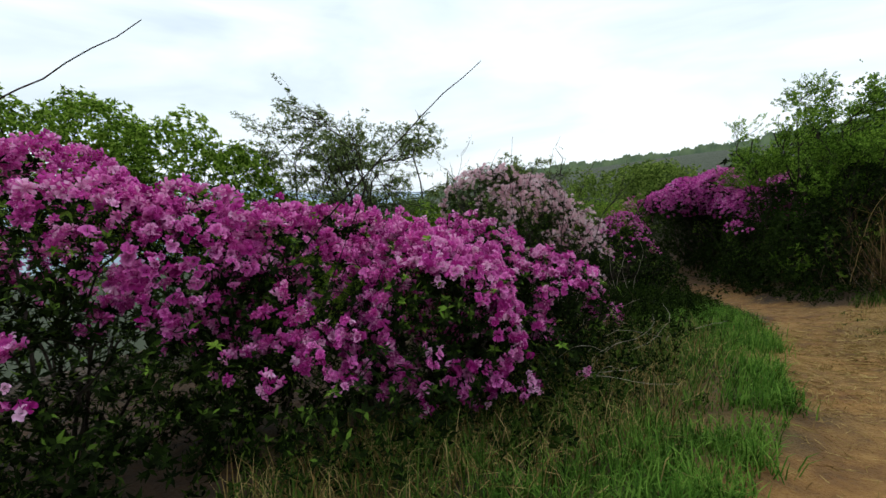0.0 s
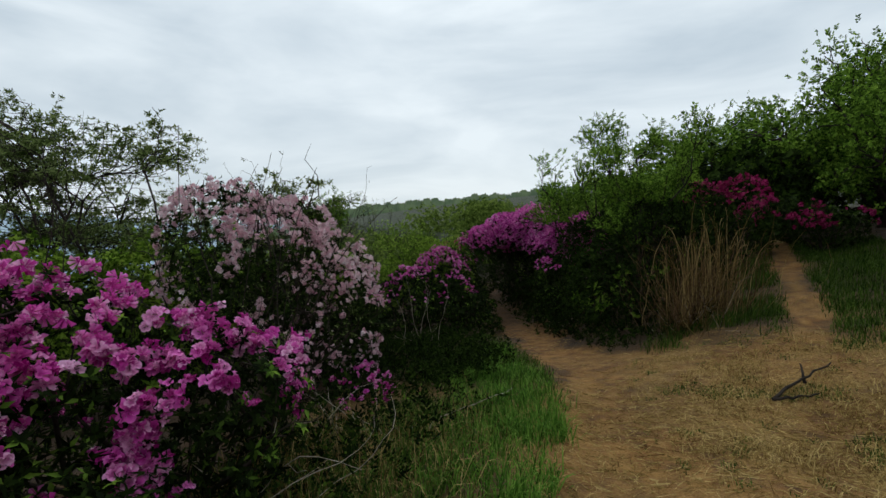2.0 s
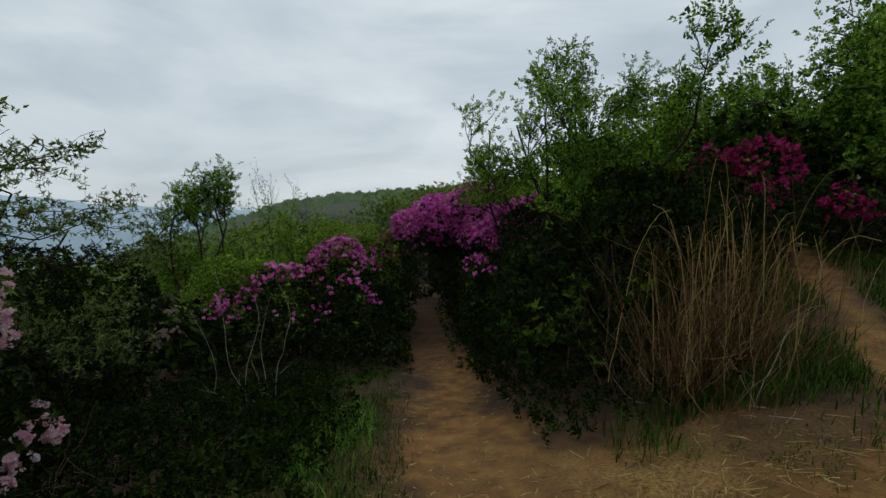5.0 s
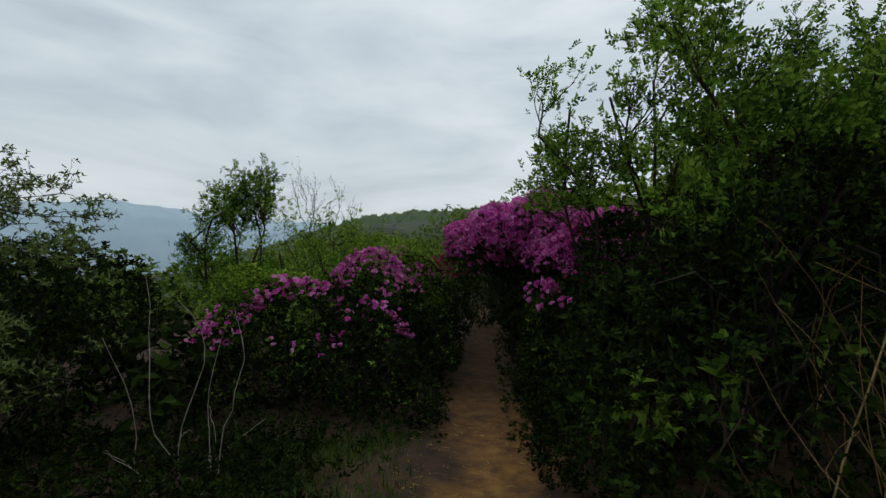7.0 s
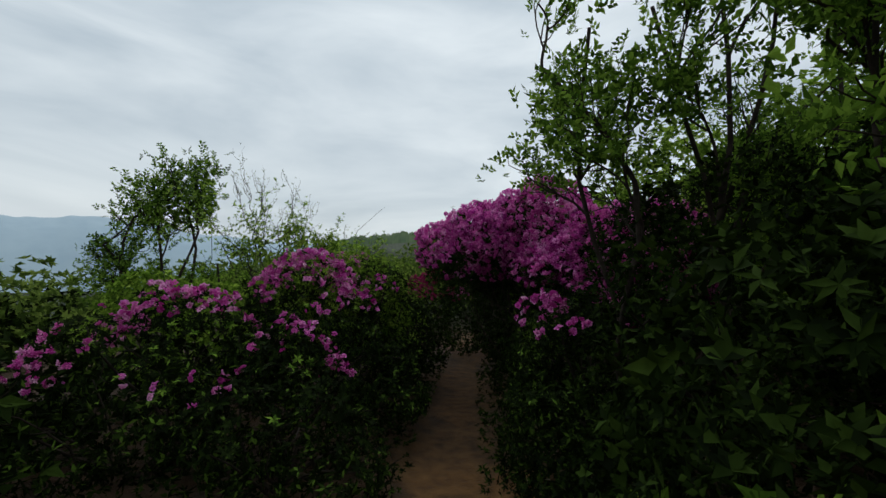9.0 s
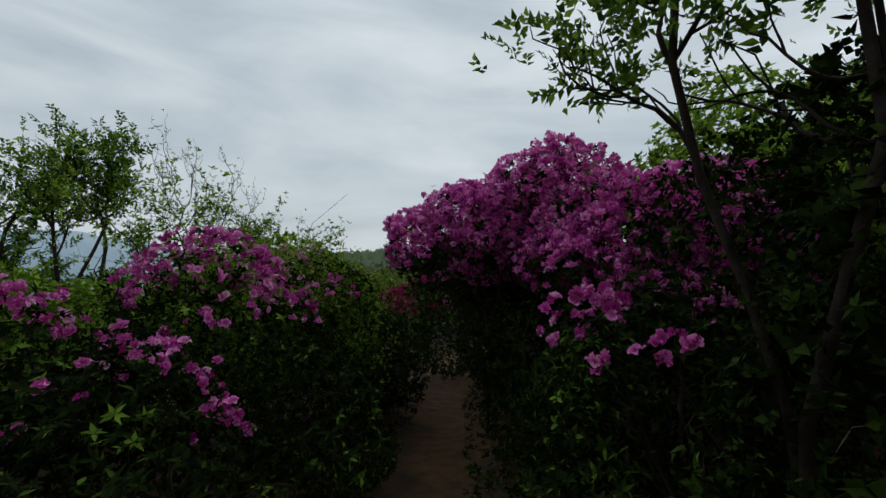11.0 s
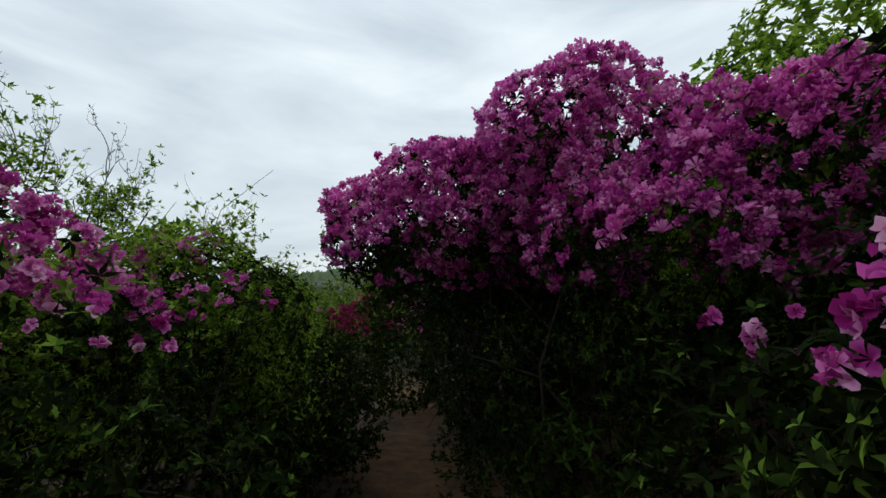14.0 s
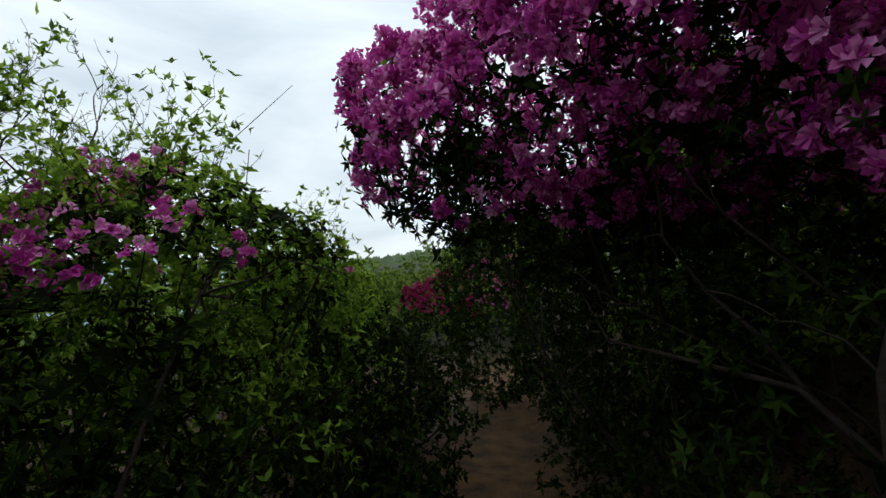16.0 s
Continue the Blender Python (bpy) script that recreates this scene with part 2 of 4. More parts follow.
def tubes(lines, sides=5):
    """Tapered tubes along (points, first radius, last radius), joined."""
    vs, fs, base = [], [], 0
    ang = np.arange(sides) * 2 * np.pi / sides
    for pts, r0, r1 in lines:
        pts = np.asarray(pts, dtype=float)
        n = len(pts)
        way = np.gradient(pts, axis=0)
        way /= np.maximum(np.linalg.norm(way, axis=1, keepdims=True), 1e-9)
        m = frames_to(way, np.zeros(n))
        r = np.linspace(r0, r1, n)[:, None, None]
        ring = pts[:, None, :] + r * (np.cos(ang)[None, :, None] * m[:, None, :, 0] + np.sin(ang)[None, :, None] * m[:, None, :, 1])
        vs.append(ring.reshape(-1, 3))
        i, j = np.meshgrid(np.arange(n - 1), np.arange(sides), indexing="ij")
        a, b = i * sides + j, i * sides + (j + 1) % sides
        fs.append((base + np.stack([a, b, b + sides, a + sides], axis=2)).reshape(-1, 4))
        base += n * sides
    return np.concatenate(vs), [np.concatenate(fs)]


def wander(a, b, bend=0.12, n=6, sag=0.0):
    """A crooked line from a to b."""
    a, b = np.asarray(a, float), np.asarray(b, float)
    t = np.linspace(0, 1, n)[:, None]
    length = np.linalg.norm(b - a)
    off = rng.normal(0, bend * length, 3) * np.sin(np.pi * t) + rng.normal(0, bend * length * 0.5, 3) * np.sin(2 * np.pi * t) + rng.normal(0, bend * length * 0.08, (n, 3)) * np.sin(np.pi * t)
    off[:, 2] += sag * length * np.sin(np.pi * t[:, 0])
    return a + (b - a) * t + off


# ---- leaf and blossom shapes ----


def leaf_at(length, width, lift, yaw, fold=0.18, droop=0.25, start=0.0):
    """One leaf that grows from the origin: a keeled blade that bends down to its tip."""
    y0, y1, y2, y3 = start, start + 0.36 * length, start + 0.70 * length, start + length
    v = np.array([[0, y0, 0], [-width * 0.46, y1, fold * width], [0, y1, 0.02 * length], [width * 0.46, y1, fold * width],
                  [-width * 0.38, y2, fold * width * 0.8 - droop * length * 0.16], [0, y2, -droop * length * 0.18], [width * 0.38, y2, fold * width * 0.8 - droop * length * 0.16], [0, y3, -droop * length * 0.5]])
    c, s = np.cos(lift), np.sin(lift)
    v = np.stack([v[:, 0], v[:, 1] * c - v[:, 2] * s, v[:, 1] * s + v[:, 2] * c], axis=1)
    c, s = np.cos(yaw), np.sin(yaw)
    return np.stack([v[:, 0] * c - v[:, 1] * s, v[:, 0] * s + v[:, 1] * c, v[:, 2]], axis=1)


LEAF_FACES = np.array([[0, 2, 1], [0, 3, 2], [1, 2, 5], [1, 5, 4], [2, 3, 6], [2, 6, 5], [4, 5, 7], [5, 6, 7]])
MID_FACES = np.array([[0, 2, 1], [0, 3, 2], [1, 2, 4], [2, 3, 4]])
PLAIN_FACES = np.array([[0, 3, 1], [0, 2, 3]])
LEVELS = {"fine": (list(range(8)), LEAF_FACES), "mid": ([0, 1, 2, 3, 7], MID_FACES), "plain": ([0, 1, 3, 7], PLAIN_FACES)}


def add_leaf(vs, fs, v, level):
    """Adds a leaf to the lists: all its corners, or fewer where it is never seen near."""
    k = sum(len(x) for x in vs)
    corners, faces = LEVELS[level]
    vs.append(v[corners])
    fs.append(faces + k)


def rosette(count, width, spread=0.5, level="mid"):
    """A whorl of leaves, about 1 across."""
    vs, fs = [], []
    for k in range(count):
        add_leaf(vs, fs, leaf_at(rng.uniform(0.38, 0.55), width * rng.uniform(0.8, 1.2), rng.uniform(0.0, spread), k * 2 * np.pi / count + rng.uniform(-0.4, 0.4)), level)
    return np.concatenate(vs), np.concatenate(fs)


def sprig(count, width, level="mid"):
    """A short twig of leaves that alternate, about 1 long."""
    vs, fs = [], []
    for k in range(count):
        v = leaf_at(rng.uniform(0.30, 0.42), width, rng.uniform(-0.3, 0.5), (k % 2 * 2 - 1) * rng.uniform(0.5, 1.3) + rng.uniform(-0.3, 0.3))
        add_leaf(vs, fs, np.stack([v[:, 0], v[:, 2], v[:, 1]], axis=1) + np.array([0, 0, 0.75 * k / count]), level)
    return np.concatenate(vs), np.concatenate(fs)


def blossom(fine):
    """One open funnel flower of five wavy petals, 1 across, facing +z."""
    v, f, rim = [[0, 0, -0.42]], [], [0.0]
    for k in range(5):
        a = (k + 0.5) * 2 * np.pi / 5
        r, z, curl = rng.uniform(0.42, 0.56), rng.uniform(-0.08, 0.14), rng.uniform(-0.14, 0.10)
        b = len(v)
        if fine:
            for da, rr, zz, edge in ((-0.42, 0.30, -0.12, 0.1), (-0.66, 0.74, 0.16, 0.8), (-0.36, 1.00, curl + 0.10, 1.0), (0.0, 1.06, curl, 1.0), (0.36, 0.98, curl + 0.13, 1.0), (0.64, 0.72, 0.04, 0.8), (0.42, 0.30, -0.12, 0.1), (0.0, 0.62, -0.05, 0.3)):
                v.append([rr * r * np.cos(a + da), rr * r * np.sin(a + da), z + zz * rng.uniform(0.7, 1.3)])
                rim.append(edge)
            f += [[0, b, b + 6]] + [[b + q, b + q + 1, b + 7] for q in range(6)] + [[b + 6, b, b + 7]]
        else:
            for da, rr, zz, edge in ((-0.42, 0.76, 0.10, 0.6), (0.0, 1.12, curl, 1.0), (0.42, 0.76, 0.10, 0.6)):
                v.append([rr * r * np.cos(a + da), rr * r * np.sin(a + da), z + zz * rng.uniform(0.5, 1.5)])
                rim.append(edge)
            f += [[0, b, b + 1], [0, b + 1, b + 2]]
    return np.array(v), np.array(f), np.array(rim)


def truss(count, fine):
    """A head of blossoms that face out and up, about 1 across."""
    ways = rng.normal(0, 1, (count, 3))
    ways[:, 2] = np.abs(ways[:, 2]) + 0.5
    ways /= np.linalg.norm(ways, axis=1, keepdims=True)
    v, f, rim = strew([blossom(fine) for _ in range(3)], ways * 0.30, frames_to(ways + rng.normal(0, 0.55, ways.shape)), rng.uniform(0.40, 0.62, count))
    return v, f[0], rim


TRUSSES = [truss(c, False) for c in (3, 4, 5, 5, 4, 2)]
FINE_TRUSSES = [truss(c, True) for c in (3, 4, 5, 2, 4, 2, 1, 3)]
ROSETTES = [rosette(c, 0.2) for c in (5, 6, 7, 5)]
FINE_ROSETTES = [rosette(c, 0.2, 0.5, "fine") for c in (5, 6, 7, 5)]
PLAIN = [rosette(c, 0.16, 0.6, "plain") for c in (5, 6, 6)]
BROAD = [rosette(c, 0.27, 0.9, "plain") for c in (4, 5, 6)]
SPRIGS = [sprig(c, 0.2) for c in (6, 7, 8)]
PLAIN_SPRIGS = [sprig(c, 0.2, "plain") for c in (6, 7, 8)]
BROAD_SPRIGS = [sprig(c, 0.26, "plain") for c in (5, 6, 7)]
SPROUTS = [rosette(c, 0.2, 1.2, "plain") for c in (2, 3, 4)]
ROUND_SPROUTS = [rosette(c, 0.3, 1.2) for c in (3, 4, 5)]

# ---- the ground ----
TRAIL = np.array([(-9, -9), (0, -0.1), (2.5, 2.4), (4.0, 4.7), (4.54, 6.15), (5.0, 7.9), (5.36, 9.0), (5.8, 10.6), (6.42, 12.6), (7.25, 15.3), (8.6, 20)])
LEVEL = np.array([(-9, 0.3), (0, 0.05), (2.4, -0.16), (4.7, -0.40), (6.15, -0.61), (7.9, -0.91), (9, -1.09), (10.6, -1.25), (12.6, -1.4), (15, -1.6), (20, -1.9), (40, -2.4)])
SIDE_TRAIL = np.array([(3.2, 2.7), (4.9, 3.6), (6.9, 4.9), (8.8, 6.4), (10.8, 8.0), (13.5, 10.0)])


def smooth(a, b, x):
    t = np.clip((x - a) / (b - a), 0, 1)
    return t * t * (3 - 2 * t)


def trail_x(y):
    return np.interp(y, TRAIL[:, 1], TRAIL[:, 0])


def far_from(line, x, y):
    """Distance of points from a crooked line."""
    best = np.full(np.shape(x), 1e9)
    for (ax, ay), (bx, by) in zip(line[:-1], line[1:]):
        dx, dy = bx - ax, by - ay
        t = np.clip(((x - ax) * dx + (y - ay) * dy) / (dx * dx + dy * dy), 0, 1)
        best = np.minimum(best, np.hypot(x - ax - t * dx, y - ay - t * dy))
    return best


def ground(x, y):
    """Height of the ground."""
    x, y = np.asarray(x, float), np.asarray(y, float)
    level = np.interp(y, LEVEL[:, 0], LEVEL[:, 1])
    xr = x - trail_x(y)
    right = np.maximum(level, -0.18) + 0.13 * np.clip(xr - 2, 0, 60)
    z = level + (right - level) * smooth(0.35, 2.4, xr)
    z = z - 0.10 * np.clip(-xr - 3.5, 0, 12) - 0.70 * np.clip(-xr - 13, 0, 400)
    ripple = 0.035 * np.sin(1.7 * x + 0.8 * y) * np.sin(1.3 * y - 0.6 * x) + 0.018 * np.sin(4.1 * x - 2.2 * y) + 0.012 * np.sin(7.3 * y + 3.9 * x)
    tread = 1 - 0.6 * smooth(0.9, 0.2, far_from(TRAIL, x, y))
    return z + ripple * tread - 0.05 * smooth(0.7, 0.1, far_from(TRAIL, x, y))


def build_ground():
    fine = np.arange(-4, 16.01, 0.12)
    far = np.array([0.6, 1.5, 3, 5, 8, 12, 18, 30, 60, 120, 250, 500, 1200, 3000])
    xs = np.concatenate([-4 - far[::-1], fine, 16 + far])
    ys = np.concatenate([-4 - far[::-1], fine, 16 + far])
    gx, gy = np.meshgrid(xs, ys, indexing="ij")
    gz = ground(gx, gy)
    gz = np.clip(gz, -300, 60)
    n, m = gx.shape
    i, j = np.meshgrid(np.arange(n - 1), np.arange(m - 1), indexing="ij")
    a = i * m + j
    faces = np.stack([a, a + m, a + m + 1, a + 1], axis=2).reshape(-1, 4)
    me = mesh_from("ground", np.stack([gx, gy, gz], axis=2).reshape(-1, 3), [faces], SOIL, True)
    x, y = gx.ravel(), gy.ravel()
    wob = 0.18 * np.sin(2.3 * x + 1.1 * y) + 0.12 * np.sin(5.1 * y - 2 * x) + 0.08 * np.sin(9 * x + 7 * y)
    d1, d2 = far_from(TRAIL, x, y), far_from(SIDE_TRAIL, x, y)
    xr = x - trail_x(y)
    clearing = smooth(0.6, -0.4, np.hypot((x - 4.4) / 2.9, (y - 3.0) / 2.5) - 1 + wob)
    dirt = np.maximum(smooth(0.75, 0.35, d1 + wob + 0.3 * (xr < 0) * smooth(4.5, 6.0, y)), smooth(0.27, 0.10, d2 + 0.5 * wob))
    straw = np.maximum(clearing * (0.45 + 0.55 * smooth(0.15, 0.7, d1 + wob)), 0.35 * smooth(0.6, 0.3, d2 + wob)) * 0.85
    green = smooth(0.5, 0.8, d1 + wob) * smooth(2.4, 1.4, d1 + wob) * (xr < 0) * 0.4 * smooth(7.0, 4.5, y) + smooth(18, 26, np.hypot(x, y)) * 0.9
    # Tunnel shade put into the ground colour: trail fades to dark soil past y=8.
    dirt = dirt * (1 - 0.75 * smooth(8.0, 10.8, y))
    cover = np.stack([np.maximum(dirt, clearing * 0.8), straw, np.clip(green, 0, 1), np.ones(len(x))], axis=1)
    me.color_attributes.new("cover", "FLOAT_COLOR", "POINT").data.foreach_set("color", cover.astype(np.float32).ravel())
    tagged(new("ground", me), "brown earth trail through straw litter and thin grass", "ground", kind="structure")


build_ground()


def ridge(name, label, material, bearings, distance, tops, foot, bumps=1.0, crowns=1.0):
    """A far range of hills, as a thick bank: bearings in degrees from +y towards +x, with the top's height at each."""
    b = np.linspace(bearings[0], bearings[-1], 900)
    top = np.interp(b, bearings, tops) + bumps * (crowns * (0.5 * np.sin(b * 61) + 0.4 * np.sin(b * 37 + 2)) + 0.6 * np.sin(b * 0.9) + 0.4 * np.sin(b * 2.3 + 1) + 0.2 * np.sin(b * 4.1) + 0.25 * crowns * np.sin(b * 11.3))
    vs = []
    for back, share in ((0.0, 0.0), (0.05, 0.45), (0.12, 0.8), (0.2, 1.0), (0.35, 0.85), (0.6, 0.0)):
        r = distance * (1 + back)
        vs.append(np.stack([r * np.sin(np.radians(b)), r * np.cos(np.radians(b)), foot + (top - foot) * share], axis=1))
    n = len(b)
    i, j = np.meshgrid(np.arange(len(vs) - 1), np.arange(n - 1), indexing="ij")
    a = i * n + j
    me = mesh_from(name, np.concatenate(vs), [np.stack([a, a + 1, a + n + 1, a + n], axis=2).reshape(-1, 4)], material, True)
    tagged(new(name, me), label, "mountain", kind="structure")


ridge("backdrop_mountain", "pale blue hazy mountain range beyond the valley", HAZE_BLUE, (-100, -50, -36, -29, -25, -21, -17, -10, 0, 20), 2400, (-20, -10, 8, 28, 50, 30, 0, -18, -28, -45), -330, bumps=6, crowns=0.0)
ridge("backdrop_ridge", "dark green wooded ridge on the skyline", RIDGE_GREEN, (-14, -4, 4, 12, 20, 30, 60, 120), 150, (-16, -4, 4, 7, 8.5, 11, 22, 26), -60, bumps=0.7)

# ---- plants ----


def lumps_of(bodies, share=0.42, count=16):
    """Uneven smaller lumps over the rounded bodies (x, y, z, rx, ry, rz) of a shrub."""
    centres, radii = [], []
    for x, y, z, rx, ry, rz in bodies:
        c, r = np.array([x, y, z], float), np.array([rx, ry, rz], float)
        centres.append(c)
        radii.append(r * 0.80)
        way = rng.normal(0, 1, (count, 3))
        way[:, 2] = way[:, 2] * 0.8 + 0.25
        way /= np.linalg.norm(way, axis=1, keepdims=True)
        for w in way:
            k = share * rng.uniform(0.7, 1.25)
            centres.append(c + w * r * (1.02 - k * rng.uniform(0.7, 1.0)))
            radii.append(r * k)
    return np.array(centres), np.array(radii)


def over(lumps, per_m2, depth=0.0, jitter=0.04):
    """Points on the outside of the lumps, with their outward normals."""
    centres, radii = lumps
    areas = 4 * np.pi * (np.prod(radii, axis=1) ** (2 / 3))
    out_p, out_n = [], []
    for k in range(len(centres)):
        n = int(areas[k] * per_m2)
        w = rng.normal(0, 1, (n, 3))
        w /= np.linalg.norm(w, axis=1, keepdims=True)
        p = centres[k] + w * radii[k] * (1 - depth * rng.uniform(0, 1, (n, 1)))
        keep = np.ones(n, bool)
        for q in range(len(centres)):
            if q != k:
                keep &= np.sum(((p - centres[q]) / radii[q]) ** 2, axis=1) > 0.8
        out_p.append(p[keep] + rng.normal(0, jitter, (keep.sum(), 3)))
        nn = w[keep] / radii[k]
        out_n.append(nn / np.linalg.norm(nn, axis=1, keepdims=True))
    p, n = np.concatenate(out_p), np.concatenate(out_n)
    keep = p[:, 2] > ground(p[:, 0], p[:, 1]) + 0.04
    return p[keep], n[keep]


def patches(p, scale, seed):
    """A slow field between 0 and 1 over the points."""
    s = seed * 1.7
    a = np.sin(p[:, 0] * scale + s) * np.sin(p[:, 1] * scale * 1.13 + 2 * s) + np.sin(p[:, 2] * scale * 1.3 - s + p[:, 0] * scale * 0.6)
    b = np.sin(p[:, 0] * scale * 2.7 - s) * np.sin(p[:, 2] * scale * 2.4 + s) + np.sin(p[:, 1] * scale * 2.9 + 3 * s)
    return 0.5 + 0.18 * a + 0.14 * b


def stems_of(root, bodies, count, thick, twigs=0, shaggy=0.0):
    lines = []
    for k in range(count):
        x, y, z, rx, ry, rz = bodies[rng.integers(len(bodies))]
        w = rng.normal(0, 1, 3)
        w[2] = abs(w[2]) * 0.9
        w /= np.linalg.norm(w)
        tip = np.array([x, y, z]) + w * np.array([rx, ry, rz]) * rng.uniform(0.75, 0.95 + shaggy)
        start = np.array([root[0] + rng.normal(0, 0.12), root[1] + rng.normal(0, 0.12), 0])
        start[2] = ground(start[0], start[1]) - 0.05
        line = wander(start, tip, 0.10, 7, 0.05)
        lines.append((line, thick * rng.uniform(0.6, 1.1), thick * 0.2))
        for _ in range(twigs):
            q = line[rng.integers(2, 6)]
            end = q + (rng.normal(0, 0.28, 3) + np.array([0, 0, 0.12])) * max(rx, rz)
            lines.append((wander(q, end, 0.12, 4), thick * 0.3, thick * 0.1))
    return lines


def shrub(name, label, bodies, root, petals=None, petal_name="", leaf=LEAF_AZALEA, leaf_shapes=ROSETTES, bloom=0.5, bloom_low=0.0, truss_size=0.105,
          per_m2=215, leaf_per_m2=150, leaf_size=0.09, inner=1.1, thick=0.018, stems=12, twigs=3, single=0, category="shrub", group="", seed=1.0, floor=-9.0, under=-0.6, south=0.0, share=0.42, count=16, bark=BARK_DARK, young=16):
    """A shrub: stems, foliage, and (if petals are given) heads of blossom, thicker where the field of bloom is high."""
    rx, ry = root
    base = thing(name, rx, ry, float(ground(rx, ry)), label, category, group)
    off = np.array([rx, ry, float(ground(rx, ry))])
    lumps = lumps_of(bodies, share, count)
    for k in range(stems):
        main, *side = stems_of(root, bodies, 1, thick, twigs, 0.22)
        v, f = tubes([main], 4)
        stem = part("stem", mesh_from("stem", v - off, f, bark, True), base)
        for line in side:
            v, f = tubes([line], 4)
            part("twig", mesh_from("twig", v - off, f, bark, True), stem)
    low, top = min(b[2] - b[5] for b in bodies), max(b[2] + b[5] for b in bodies)

    def chance_at(p):
        return 0.5 + 2.0 * (patches(p, 4.2, seed) - 0.5) + (bloom - 0.55) + ((p[:, 2] - low) / (top - low) - 0.55) * bloom_low

    p, n = over(lumps, leaf_per_m2, 0.12)
    if petals is not None:
        keep = chance_at(p) < rng.uniform(0.36, 0.8, len(p))
        p, n = p[keep], n[keep]
    q, m = over(lumps, leaf_per_m2 * inner * 0.62, 0.75)
    n = n + np.array([0, 0, 0.35]) + rng.normal(0, 0.45, n.shape)
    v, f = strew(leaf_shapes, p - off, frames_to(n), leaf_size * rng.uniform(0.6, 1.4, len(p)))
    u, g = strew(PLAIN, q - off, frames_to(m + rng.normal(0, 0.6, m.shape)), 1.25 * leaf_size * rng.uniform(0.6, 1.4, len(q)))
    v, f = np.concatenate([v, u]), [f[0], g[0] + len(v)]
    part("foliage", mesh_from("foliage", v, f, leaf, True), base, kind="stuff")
    if petals is None:
        return base
    p, n = over(lumps, young, 0.02, 0.02)
    keep = (rng.uniform(0, 1, len(p)) < 0.2 + 0.8 * (patches(p, 3.1, seed + 2) > 0.52)) & (n[:, 2] > 0.0) & (p[:, 2] > max(floor, low + 0.35 * (top - low)))
    p, n = p[keep] + n[keep] * 0.06, n[keep] + np.array([0, 0, 0.9])
    if len(p):
        v, f = strew(ROSETTES, p - off, frames_to(n + rng.normal(0, 0.35, n.shape)), leaf_size * rng.uniform(0.7, 1.3, len(p)))
        part("young_leaves", mesh_from("young_leaves", v, f, LEAF_FRESH, True), base, "fresh green shoots between the blossoms", kind="stuff")
    p, n = over(lumps, per_m2, 0.04, 0.025)
    keep = chance_at(p) > rng.uniform(0.38, 0.62, len(p))
    keep &= (n[:, 2] - south * n[:, 1] > under) & (p[:, 2] > floor + rng.exponential(0.10, len(p)))
    p, n = p[keep] + n[keep] * 0.03, n[keep] + np.array([0, 0, 0.25])
    size = truss_size * rng.uniform(0.65, 1.25, len(p))
    m = frames_to(n + rng.normal(0, 0.35, n.shape))
    near = np.argsort(far_from(TRAIL[:9], p[:, 0], p[:, 1]))[:single]
    rest = np.ones(len(p), bool)
    rest[near] = False
    if rest.any():
        v, f, rim = strew(TRUSSES, p[rest] - off, m[rest], size[rest])
        part("blossom_mass", mesh_from("blossom_mass", v, f, petals, rim=rim), base, petal_name, "stuff")
    if single:
        heads = [mesh_from("blossom", v, [f], petals, True, rim) for v, f, rim in FINE_TRUSSES]
        for k in near:
            ob = part("blossom", heads[int(k) % len(heads)], base)
            ob.matrix_basis = Matrix.Translation(Vector(p[k] - off)) @ Matrix([list(r) for r in m[k]]).to_4x4() @ Matrix.Diagonal((size[k], size[k], size[k], 1))
    return base


def sub_branches(line, r, depth, out, tips, spread, length, up, flat, bare=0.33):
    """Limbs that fork from a line, down to twigs; flat below 1 keeps the forks level."""
    out.append((line, r, r * 0.55))
    if depth == 0:
        tips.append((line[-1], line[-1] - line[0]))
        return
    way = line[-1] - line[0]
    way = way / np.linalg.norm(way) * np.array([1, 1, flat])
    for k in range(rng.integers(2, 4) + (depth > 1)):
        q = line[rng.integers(int(len(line) * bare), len(line))]
        d = way + rng.normal(0, spread, 3) * np.array([1, 1, flat]) + np.array([0, 0, up])
        d /= np.linalg.norm(d)
        sub_branches(wander(q, q + d * length * rng.uniform(0.7, 1.2), 0.08, 8 if depth > 1 else 5), r * 0.6, depth - 1, out, tips, spread, length * 0.72, up, flat)


